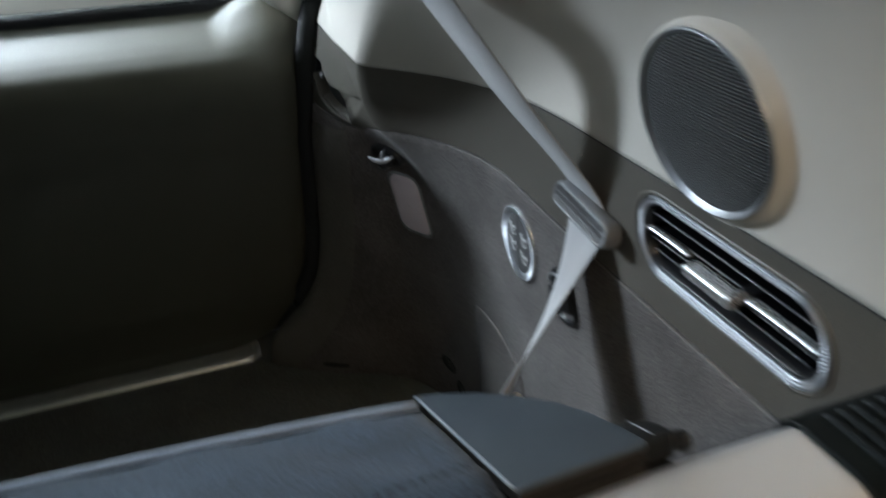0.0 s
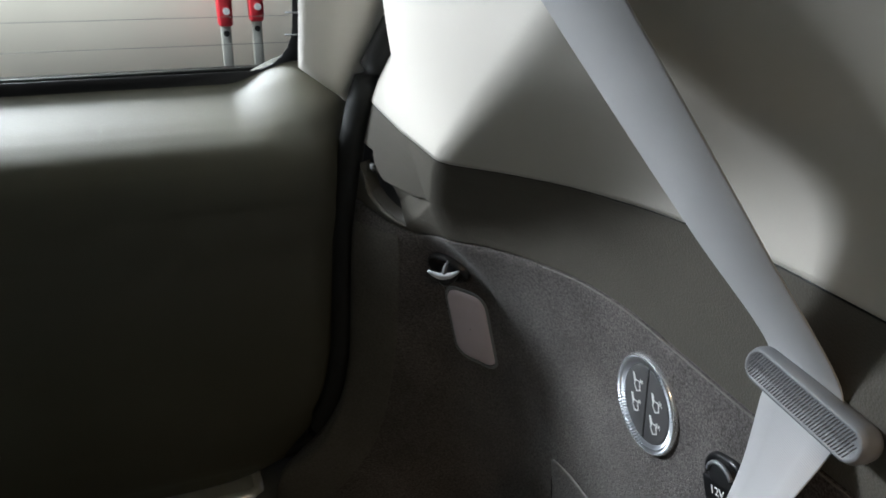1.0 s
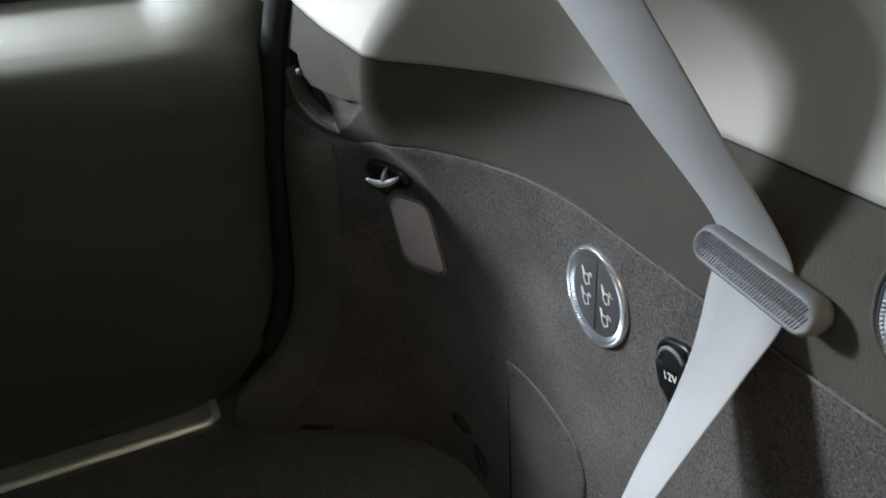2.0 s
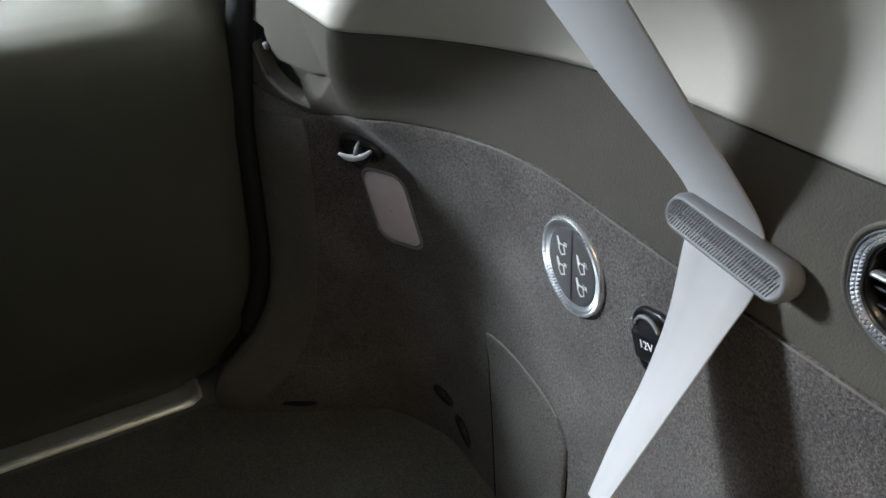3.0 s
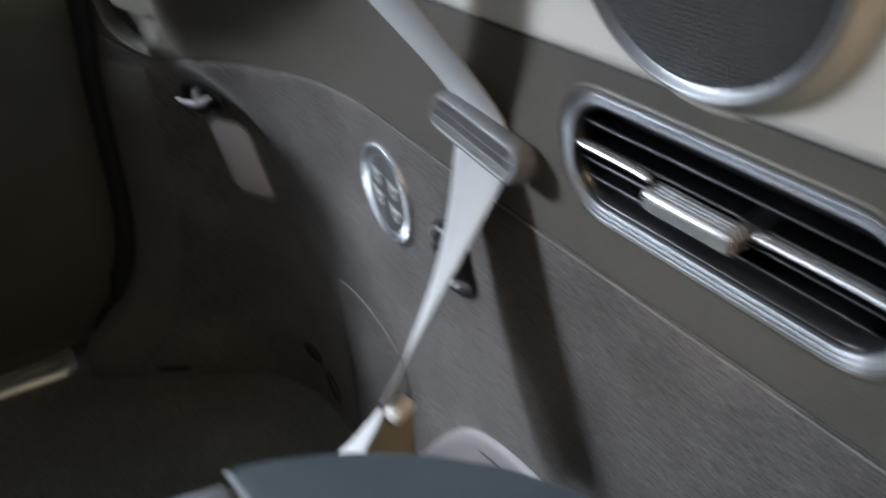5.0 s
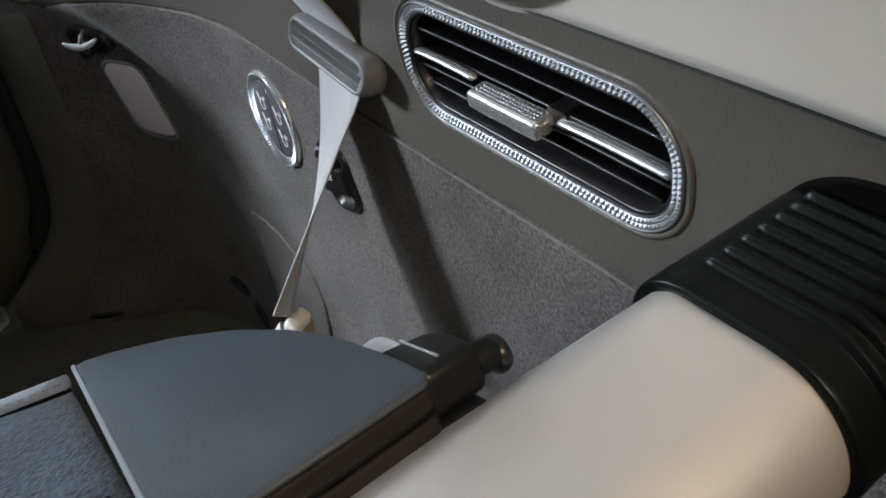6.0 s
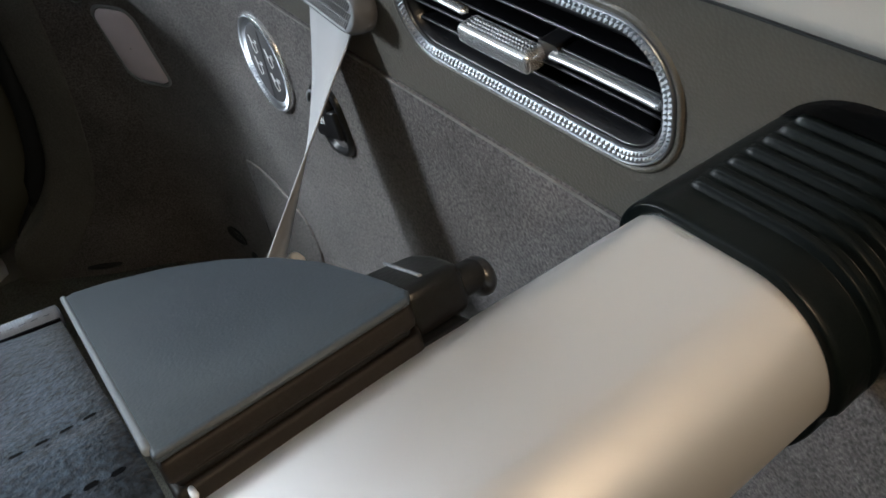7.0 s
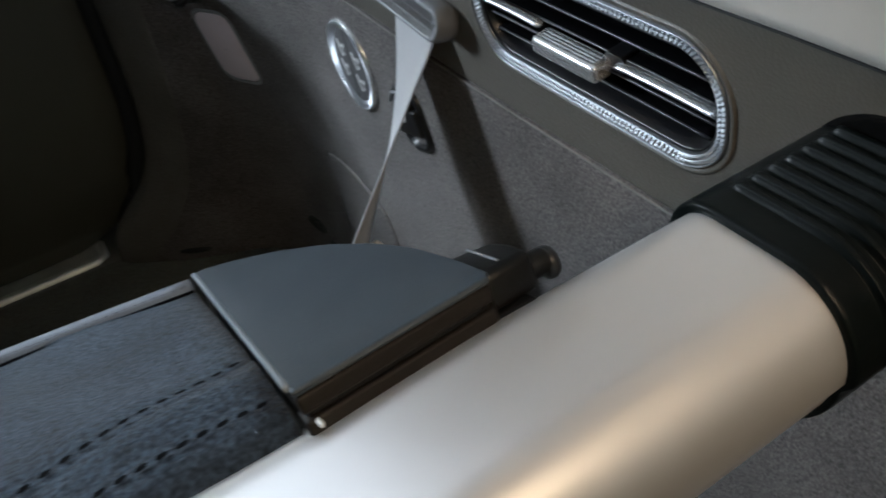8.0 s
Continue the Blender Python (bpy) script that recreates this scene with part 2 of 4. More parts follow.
def sweep(name, centres, radius, steps=12, squash=None):
    """A round bar along a list of points."""
    pts = [Vector(c) for c in centres]
    rows = []
    for i, p in enumerate(pts):
        p = p.copy()
        t = (pts[min(i + 1, len(pts) - 1)] - pts[max(i - 1, 0)]).normalized()
        a = t.cross(Vector((0, 0, 1)) if abs(t.z) < 0.9 else Vector((1, 0, 0))).normalized()
        b = t.cross(a)
        r = float(radius[i] if isinstance(radius, list) else radius)
        rows.append([p + r * (math.cos(2 * math.pi * k / steps) * a + math.sin(2 * math.pi * k / steps) * b) for k in range(steps)])
    rows = [[pts[0]] * steps] + rows + [[pts[-1]] * steps]
    return grid(name, rows, closed=True)


# ---- the shape of the side wall: x over y (to the rear) and z ----
Z_FRONT = (-0.05, 0.12, 0.24, 0.32, 0.40, 0.46, 0.53, 0.60, 0.68, 0.80, 1.05)
X_FRONT = (0.345, 0.345, 0.343, 0.336, 0.327, 0.322, 0.315, 0.303, 0.285, 0.262, 0.255)
Z_REAR = (0.20, 0.24, 0.31, 0.40, 0.45, 0.49, 0.53, 0.58, 0.68, 0.80, 1.05)
IN_REAR = (0.0, 0.005, 0.022, 0.052, 0.066, 0.088, 0.097, 0.104, 0.10, 0.09, 0.05)
Z_EDGE = (0.0, 0.05, 0.075, 0.10, 0.134, 0.187, 0.26, 0.35, 0.45, 0.53, 0.60, 0.68, 0.80, 1.05)
X_EDGE = (0.10, 0.10, 0.11, 0.133, 0.165, 0.186, 0.194, 0.192, 0.189, 0.193, 0.203, 0.240, 0.296, 0.40)
REAR = 0.83


def smooth_interp(v, xs, ys, span=0.018):
    return float(np.mean([np.interp(v + d, xs, ys) for d in (-span, -0.5 * span, 0, 0.5 * span, span)]))


def ramp(y, z):
    """0 in front, 1 behind the crest where the panel has come inwards; the corners are soft."""
    crest = sum(min(0.82, 0.7595 + (0.575 - q) * (0.9 if q < 0.575 else 1.4)) for q in (z - 0.016, z - 0.008, z, z + 0.008, z + 0.016)) / 5
    high = min(1.0, max(0.0, (z - 0.575) / 0.11))
    start = crest - 0.24 - 0.05 * high
    soft = [min(1.0, max(0.0, (y + d - start) / (crest - start))) for d in (-0.012, -0.008, -0.004, 0, 0.004, 0.008, 0.012)]
    steep = 3.1 - 1.3 * high
    return sum(f ** steep for f in soft) / len(soft)


def wall_x(y, z):
    return smooth_interp(z, Z_FRONT, X_FRONT) - smooth_interp(z, Z_REAR, IN_REAR) * ramp(y, z)


def edge_point(z):
    return Vector((smooth_interp(z, Z_EDGE, X_EDGE), 1.067 - 0.24 * z, z))


def bend(a, b, c, u):
    return a * (1 - u) ** 2 + b * 2 * u * (1 - u) + c * u * u


def high_wall(s, z):
    """The upper part: comes inwards to a crest, then runs on to the rear opening."""
    if s <= REAR:
        return Vector((wall_x(s, z), s, z))
    a, c = Vector((wall_x(REAR, z), REAR, z)), edge_point(z)
    return bend(a, Vector((0.75 * a.x + 0.25 * c.x, REAR + 0.4 * (c.y - REAR), z)), c, (s - REAR) / (1 - REAR))


def low_wall(s, z):
    """The carpeted part: straight, then a wide round corner to the rear opening."""
    x = smooth_interp(z, Z_FRONT, X_FRONT)
    start = smooth_interp(z, (0.0, 0.15, 0.25, 0.31, 0.40, 0.45), (0.82, 0.79, 0.74, 0.72, 0.69, 0.66))
    if s <= start:
        return Vector((x, s, z))
    p = bend(Vector((x, start, z)), Vector((x, start + 0.15, z)), edge_point(z), (s - start) / (1 - start))
    return p + Vector((-0.6, -0.8, 0.0)) * 0.024 * pillar(s)


def pillar(s):
    """The rounded post beside the rear opening: rises out of the corner and turns back to the seal."""
    if s <= 0.955:
        f = min(1.0, max(0.0, (s - 0.895) / 0.06))
        return f * f * (3 - 2 * f)
    return math.sqrt(max(0.0, 1 - ((s - 0.955) / 0.045) ** 2))


def wall_base(s, z):
    foot = 0.410 - 0.070 * smooth_interp(s, (0.63, 0.71, 0.80, 0.85), (0.0, 1.0, 1.0, 0.0), 0.02)
    w = min(1.0, max(0.0, (z - foot) / (0.490 - foot)))
    w = w * w * (3 - 2 * w)
    if w <= 0:
        return low_wall(s, z)
    if w >= 1:
        return high_wall(s, z)
    return low_wall(s, z) * (1 - w) + high_wall(s, z) * w


def wall_point(s, z, out=0.0):
    """Along the wall to the rear by s (metres while it runs straight, 1 at the rear opening). out: further into the cabin."""
    p = wall_base(s, z)
    if out == 0.0:
        return p
    ds = wall_base(min(1.0, s + 0.004), z) - wall_base(s - 0.004, z)
    dz = wall_base(s, z + 0.004) - wall_base(s, z - 0.004)
    return p + dz.cross(ds).normalized() * out


def wall_frame(y, z, turn=0.0):
    """A frame on the wall: u to the rear, v up along the wall, w into the cabin."""
    p = wall_point(y, z)
    dy = (wall_point(y + 0.01, z) - wall_point(y - 0.01, z)).normalized()
    dz = (wall_point(y, z + 0.01) - wall_point(y, z - 0.01)).normalized()
    n = dz.cross(dy).normalized()
    if n.x > 0:
        n = -n
    m = Matrix((dy, dz - dy * dz.dot(dy), n)).transposed().to_4x4()
    m.translation = p
    return m @ Matrix.Rotation(radians(turn), 4, "Z")


def seam_high(s):
    return float(np.interp(s, (0.2, 0.37, 0.44, 0.50, 0.58, 0.64, 0.70, 0.74, 0.86, 1.0), (0.5945, 0.5917, 0.590, 0.5885, 0.584, 0.5795, 0.5782, 0.579, 0.579, 0.586)))


def seam_low(s):
    return smooth_interp(s, (0.3, 0.43, 0.52, 0.58, 0.64, 0.69, 0.74, 0.80, 0.85, 0.916, 0.942, 0.962, 0.985, 1.0), (0.478, 0.478, 0.479, 0.481, 0.4835, 0.4835, 0.482, 0.4815, 0.474, 0.461, 0.465, 0.471, 0.476, 0.481), 0.008)


S_STEPS = list(np.linspace(-0.45, 0.18, 12)) + list(np.linspace(0.186, 0.76, 210)) + list(np.linspace(0.762, 0.888, 50)) + list(np.linspace(0.8895, 1.0, 80))


def wall_sheet(name, low, high, count, skip=None, lip=0.0, push=None):
    """A moulded sheet of the wall between two seams, whose long edges roll back into the wall."""
    rows = []
    for s in S_STEPS:
        a, b = low(s), high(s)
        row = [wall_point(s, a, -0.006), wall_point(s, a, -0.0015)]
        for k in range(count + 1):
            z = a + 0.0012 + (b - a - 0.0024) * k / count
            row.append(wall_point(s, z, lip + (push(s, z) if push else 0.0)))
        row += [wall_point(s, b, lip - 0.0015), wall_point(s, b, lip - 0.006)]
        rows.append(row)
    return grid(name, rows, skip=skip)


VENT_Y, VENT_Z = 0.3130, 0.5432


def in_vent(p):
    u, v = abs(p.y - VENT_Y), abs(p.z - VENT_Z)
    return u < 0.0845 and v < 0.028 and not (u > 0.062 and v > 0.006 and (u - 0.062) ** 2 + (v - 0.006) ** 2 > 0.022 ** 2)


POCKET_S = (0.810, 0.876, 0.916, 0.949, 0.968, 0.975, 1.0)
POCKET_TOP = (0.5223, 0.5126, 0.5127, 0.5136, 0.524, 0.5405, 0.544)
LIP_S = (0.925, 0.935, 0.953, 0.976, 0.988, 1.0)
LIP_Z = (0.4685, 0.4715, 0.4790, 0.4925, 0.509, 0.521)


def pocket(s, z):
    """The pull pocket at the rear of the band: a facet that falls back under the shell, a deeper hollow behind its lip, a dark notch at the seal."""
    if s < 0.810:
        return 0.0
    top = float(np.interp(s, POCKET_S, POCKET_TOP))
    split = float(np.interp(z, (0.4698, 0.4844, 0.4987, 0.5136), (0.924, 0.927, 0.938, 0.949)))
    under = min(1.0, max(0.0, (top - z) / 0.0026))
    if s < split:
        low = float(np.interp(s, (0.810, 0.925, 0.95), (0.5223, 0.4690, 0.457)))
        return -0.0085 * under * min(1.0, max(0.0, (z - low) / 0.026))
    lip = float(np.interp(s, LIP_S, LIP_Z))
    deep = 0.0085 + 0.008 * min(1.0, (s - split) / 0.010) + (0.008 if s > 0.968 and z > 0.512 else 0.0)
    return -deep * under * min(1.0, max(0.0, (z - lip - 0.001) / 0.004))


# ---- side wall ----
side = empty("wall_side", (0.34, 0.5, 0.0), "moulded cargo side wall in beige plastic, grey vinyl and brown carpet", "side trim", "structure")
upper = part("upper_panel", wall_sheet("upper_panel", seam_high, lambda s: 1.02, 90, lip=0.0015), BEIGE, side, "smooth beige plastic panel")
band = part("vinyl_band", wall_sheet("vinyl_band", seam_low, seam_high, 84, skip=in_vent, push=pocket), VINYL, side, "grained grey-brown vinyl band")
lower = part("carpet_panel", wall_sheet("carpet_panel", lambda s: -0.01, seam_low, 46, lip=0.001), CARPET, side, "brown-grey carpet lining")
rows = [[wall_point(s, z, -0.012) for z in np.linspace(-0.01, 1.02, 30)] for s in np.linspace(-0.45, 1.0, 40)]
backing = solid(part("backing", grid("backing", rows, skip=in_vent), MATT_BLACK, side), 0.03, -1.0)

# the post beside the rear opening, in a paler carpet that sweeps down into the sill
rows = []
for k in range(-1, 33):
    row = []
    for j in range(61):
        z = 0.002 + (0.4605 - 0.002) * j / 60
        inner = smooth_interp(z, (0.0, 0.039, 0.067, 0.11, 0.175, 0.262, 0.3225, 0.377, 0.46), (0.984, 0.974, 0.963, 0.960, 0.959, 0.953, 0.948, 0.945, 0.940), 0.012)
        row.append(wall_point(inner + (0.998 - inner) * max(0, k) / 32, z, -0.002 if k < 0 or j == 60 else 0.0024))
    rows.append(row)
part("rear_post", grid("rear_post", rows), POST, side, "olive-brown trim of the post beside the rear opening")

# the carpeted access flap, raised from the lining, with the shade of its gap painted round it


def flap_top(s):
    return smooth_interp(s, (0.620, 0.628, 0.638, 0.653, 0.67, 0.70, 0.73, 0.755, 0.770), (0.190, 0.214, 0.229, 0.2375, 0.243, 0.2495, 0.250, 0.246, 0.240), 0.006)


def flap_sheet(name, grow, raise_w):
    rows = []
    for k in range(-1, 42):
        f = min(40, max(0, k)) / 40
        s = 0.6225 - grow + (0.144 + 2.6 * grow) * f
        top = flap_top(0.6225 + 0.144 * f) + grow * max(0.0, abs(f - 0.45) - 0.35) * 8
        edge = k in (-1, 41)
        row = []
        for j in range(26):
            z = -0.005 + (top + 0.005) * min(j, 24) / 24
            out = raise_w * (1.0 - 0.65 * (min(j, 24) / 24) ** 3)
            out = out + (min(out, 0.0026) - out) * f ** 6
            row.append(wall_point(s - f * (0.0035 + 0.083 * (0.245 - z)), z, -0.002 if edge or j == 25 else (out * 0.75 if k in (0, 40) or j == 24 else out)))
        rows.append(row)
    return grid(name, rows)


part("access_flap", flap_sheet("access_flap", 0.0, 0.0058), CARPET, side, "carpet-covered access flap")
# near-black sheet under the flap stands in for the shade in its gap
part("flap_gap_shade", flap_sheet("flap_gap_shade", 0.0022, 0.0022), SHADE_BLACK, side)
fold = [wall_point(s, flap_top(s) - 0.0008, 0.0022) for s in np.linspace(0.640, 0.758, 40)]
part("flap_fold", sweep("flap_fold", fold, 0.0011, 6), FOLD, side, "pale fold along the top of the flap")
# no hole is cut: dark ovals on the carpet paint the shade in the slots
for slot_s, slot_z, half_s, half_z in ((0.839, 0.083, 0.011, 0.012), (0.815, 0.050, 0.010, 0.019)):
    oval = [(u + 0.30 * v, v) for u, v in ellipse(half_s, half_z, 36)]
    rows = [[wall_point(slot_s + u, slot_z + v, w) for u, v in shrunk(oval, d)] for d, w in ((1.0, -0.001), (0.97, 0.0022), (0.9, 0.0026), (0.8, 0.0012), (0.4, 0.0010), (0.02, 0.0010))]
    part("grip_slot_shade", grid("grip_slot_shade", rows, closed=True), RUBBER, side, "dark oval that stands in for the shade of a finger slot")

# the lip, the latch pin and the dark notch of the pull pocket
lip_path = []
for k in range(49):
    ls = 0.924 + 0.076 * k / 48
    lip_path.append(wall_point(ls, float(np.interp(ls, LIP_S, LIP_Z)) - 0.0008, 0.0012 * math.sin(math.pi * k / 48)))
part("pocket_lip", sweep("pocket_lip", lip_path, [0.0006 + 0.0026 * max(0.0, math.sin(math.pi * i / (len(lip_path) - 1))) ** 0.7 for i in range(len(lip_path))]), VINYL, side, "curved lip of the pull pocket")
pin = wall_point(0.969, 0.5245, 0.0015)
part("latch_pin", sweep("latch_pin", [pin + Vector((-0.001, 0, 0.003)), pin, pin + Vector((0.001, 0, -0.003))], [0.0022, 0.003, 0.0022]), GUIDE, side, "small pale pin")
# stitched edge of the carpet along the seam
edge_path = [wall_point(s, seam_low(s) - 0.0009, 0.0012) for s in np.linspace(0.15, 0.74, 130)]
part("carpet_edge", sweep("carpet_edge", edge_path, 0.0008, 6), FOLD, side, "pale edge of the carpet along the seam")
groove = [wall_point(s, seam_high(s) - 0.0006, 0.0004) for s in np.linspace(-0.2, 0.99, 170)]
part("panel_seam", sweep("panel_seam", groove, 0.0005, 6), RUBBER, side)

# pale domed cover low on the wall
dome = [(s, smooth_interp(s, (0.42, 0.447, 0.49, 0.523, 0.555, 0.585, 0.61), (0.262, 0.2605, 0.251, 0.234, 0.200, 0.158, 0.118), 0.012)) for s in np.linspace(0.40, 0.612, 40)]
dome = even(dome + [(0.614, -0.004), (0.40, -0.004)], 110)
dome_rows = [[wall_point(0.52 + u, 0.12 + v, w) for u, v in shrunk([(s - 0.52, z - 0.12) for s, z in dome], d)] for d, w in ((1.0, 0.0), (0.995, 0.004), (0.97, 0.0065), (0.9, 0.008), (0.5, 0.009), (0.02, 0.009))]
cover = empty("hinge_cover", (0.33, 0.512, 0.0), "pale grey domed plastic cover at the foot of the carpet", "cover")
part("shell", grid("shell", dome_rows, closed=True), material("pale_grey_plastic", (0.17, 0.155, 0.16), 0.55, 0, 0.1, 700, 0.04), cover)
part("groove", sweep("groove", [wall_point(a, 0.243 - 0.16 * (a - 0.45) - 1.3 * (a - 0.45) ** 2, 0.0086) for a in np.linspace(0.435, 0.497, 16)], 0.0007, 6), RUBBER, cover)

# ---- air vent ----
vent = empty("air_vent", wall_point(VENT_Y, VENT_Z), "oblong air vent with knurled chrome rim and black vanes", "air vent")
vm = wall_frame(VENT_Y, VENT_Z)
v_out = even(rounded(0.0905, 0.0340, 0.0295, 14), 520)
rim = part("rim", ring("rim", v_out, [(-0.0004, -0.004), (0.0004, 0.0), (0.0007, 0.0016), (0.0011, 0.0020), (0.0015, 0.0016), (0.0017, 0.0006)], vm), RING, vent, "thin satin outer edge")
part("knurl_bed", ring("knurl_bed", v_out, [(0.0015, 0.0006), (0.0040, 0.0004), (0.0066, 0.0002), (0.0070, 0.0005), (0.0073, 0.0002), (0.0075, -0.003)], vm), BED, rim)
studs("knurl", v_out, 165, ((0.0028, 0.0004), (0.0053, 0.0002)), 0.00125, 0.0017, vm, KNURL, rim)
part("gasket", ring("gasket", v_out, [(-0.0032, 0.0002), (-0.0026, 0.0014), (-0.0008, 0.0014), (0.0, 0.0)], vm), VINYL, vent)
v_in = inset(v_out, 0.0072)
part("bezel", ring("bezel", v_in, [(0, -0.002), (0.0006, -0.0008), (0.0016, -0.002), (0.003, -0.009), (0.0034, -0.03)], vm), BLACK, vent, "glossy black inner bezel")
# near-black back plate: the shade inside the vent is in its colour
part("housing", prism("housing", inset(v_in, 0.0002), vm, -0.034, -0.028), SHADE_BLACK, vent)


def vane(name, v, u0, u1, w0, depth, thick, mat, label="", droop=0.0004):
    """A slightly bowed horizontal blade with a rounded front edge."""
    rows = []
    for k in range(25):
        u = u0 + (u1 - u0) * k / 24
        bow = droop * (1 - ((u - (u0 + u1) / 2) / ((u1 - u0) / 2)) ** 2)
        sect = [(-depth, -thick / 2), (-thick, -thick / 2)] + [(-thick + thick * math.sin(a), -thick / 2 * math.cos(a)) for a in np.linspace(0.3, math.pi - 0.3, 6)] + [(-thick, thick / 2), (-depth, thick / 2)]
        rows.append([vm @ Vector((u, v + bow * 0.6 + q, w0 + p - bow)) for p, q in sect])
    rows = [[rows[0][0]] * len(rows[0])] + rows + [[rows[-1][0]] * len(rows[0])]
    return part(name, grid(name, rows, closed=True), mat, vent, label)


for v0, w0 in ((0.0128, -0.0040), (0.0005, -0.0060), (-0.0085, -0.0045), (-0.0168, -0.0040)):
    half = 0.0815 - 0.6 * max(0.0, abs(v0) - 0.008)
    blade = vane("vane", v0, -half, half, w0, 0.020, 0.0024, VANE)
    # thin grey bar that paints the highlight along the front of the blade
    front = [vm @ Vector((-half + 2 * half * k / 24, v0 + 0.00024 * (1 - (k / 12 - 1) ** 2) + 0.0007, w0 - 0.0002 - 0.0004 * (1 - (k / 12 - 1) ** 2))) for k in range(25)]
    part("vane_glint", sweep("vane_glint", front, 0.0006, 8), VANE_GLINT, blade)
vane("chrome_bar", 0.0005, 0.036, 0.081, -0.0005, 0.005, 0.0031, BRIGHT, "polished chrome bar")
vane("chrome_bar", -0.0005, -0.081, -0.022, -0.0005, 0.005, 0.0031, BRIGHT, "polished chrome bar")
tab_m = vm @ Matrix.Translation((0.0075, -0.0035, 0.0))
tab = soften(part("slide_tab", prism("slide_tab", [(-0.0245, -0.0055), (0.0235, -0.0055), (0.0235, 0.0045), (-0.0245, 0.0045)], tab_m, -0.006, 0.0075), BRIGHT, vent, "chrome sliding tab with a dotted top"), 0.003, 4)
dots = []
for i in range(20):
    for j in range(3):
        dots.append(tab_m @ Vector((-0.020 + 0.002 * i, 0.0046, -0.001 + 0.0022 * j)))
verts, faces = [], []
for c in dots:
    n0 = len(verts)
    for du, dw in ((-0.0005, -0.0005), (0.0005, -0.0005), (0.0005, 0.0005), (-0.0005, 0.0005)):
        verts.append(c + vm.to_3x3() @ Vector((du, -0.0002, dw)))
    verts.append(c + vm.to_3x3() @ Vector((0, 0.0006, 0)))
    faces += [(n0 + k, n0 + (k + 1) % 4, n0 + 4) for k in range(4)]
tagged(part("tab_grip", mesh_of("tab_grip", verts, faces, False), RING, tab), kind="stuff")
part("tab_stalk", prism("tab_stalk", rounded(0.006, 0.0045, 0.002, 3), vm @ Matrix.Translation((-0.0185, -0.001, 0)), -0.018, -0.004), BLACK, vent)

# ---- loudspeaker ----
SPK_Y, SPK_Z = 0.3185, 0.6525
sm_ = wall_frame(SPK_Y, SPK_Z)
speaker = empty("loudspeaker", wall_point(SPK_Y, SPK_Z), "round grey loudspeaker in a beige pod with chrome ring", "loudspeaker")
s_out = ellipse(0.0595, 0.0568, 120)
part("pod", ring("pod", s_out, [(-0.0135, -0.0015), (-0.0090, 0.0003), (-0.0052, 0.0022), (-0.0024, 0.0050), (-0.0008, 0.0074), (0.0008, 0.0084), (0.004, 0.0075)], sm_), BEIGE, speaker, "beige raised pod")
part("ring", ring("ring", s_out, [(0.0010, 0.0074), (0.0014, 0.0096), (0.0021, 0.0103), (0.0029, 0.0098), (0.0037, 0.0080), (0.0066, 0.0062)], sm_), RING, speaker, "thin satin chrome ring")
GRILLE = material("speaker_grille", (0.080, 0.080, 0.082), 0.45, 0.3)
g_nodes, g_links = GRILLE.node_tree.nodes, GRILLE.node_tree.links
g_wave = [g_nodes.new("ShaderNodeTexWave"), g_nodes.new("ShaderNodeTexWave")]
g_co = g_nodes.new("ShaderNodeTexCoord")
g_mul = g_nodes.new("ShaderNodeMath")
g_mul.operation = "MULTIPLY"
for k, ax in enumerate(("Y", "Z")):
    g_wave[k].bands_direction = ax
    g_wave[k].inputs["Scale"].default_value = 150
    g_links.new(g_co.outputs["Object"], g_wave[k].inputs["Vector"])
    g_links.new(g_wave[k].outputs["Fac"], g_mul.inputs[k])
# dark inside the perforations is painted: the base colour drops to 0.08 there
g_hole_shade = g_nodes.new("ShaderNodeMapRange")
g_hole_shade.inputs["From Min"].default_value, g_hole_shade.inputs["From Max"].default_value = 0.30, 0.55
g_hole_shade.inputs["To Min"].default_value, g_hole_shade.inputs["To Max"].default_value = 1.0, 0.08
g_links.new(g_mul.outputs[0], g_hole_shade.inputs["Value"])
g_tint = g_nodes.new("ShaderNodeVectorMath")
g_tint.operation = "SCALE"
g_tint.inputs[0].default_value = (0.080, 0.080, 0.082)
g_links.new(g_hole_shade.outputs[0], g_tint.inputs["Scale"])
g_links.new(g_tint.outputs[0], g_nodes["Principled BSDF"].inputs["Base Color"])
g_bump = g_nodes.new("ShaderNodeBump")
g_bump.invert = True
g_bump.inputs["Strength"].default_value, g_bump.inputs["Distance"].default_value = 0.9, 0.0012
g_links.new(g_mul.outputs[0], g_bump.inputs["Height"])
g_links.new(g_bump.outputs[0], g_nodes["Principled BSDF"].inputs["Normal"])
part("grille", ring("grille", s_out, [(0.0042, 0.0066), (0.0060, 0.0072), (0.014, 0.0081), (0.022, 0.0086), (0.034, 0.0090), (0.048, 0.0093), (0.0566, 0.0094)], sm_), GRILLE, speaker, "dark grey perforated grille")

# ---- seat folding switch ----
SW_Y, SW_Z = 0.614, 0.4165
wm = wall_frame(SW_Y, SW_Z, 2)
switch = empty("seat_switch", wall_point(SW_Y, SW_Z), "oval switch with knurled chrome ring and four white seat symbols", "switch")
o_out = even(ellipse(0.0368, 0.0420, 160), 168)
dial = part("ring", ring("ring", o_out, [(-0.0010, -0.002), (-0.0002, 0.002), (0.0003, 0.0046), (0.0009, 0.0050), (0.0014, 0.0046)], wm), BRIGHT, switch, "bright chrome outer rim")
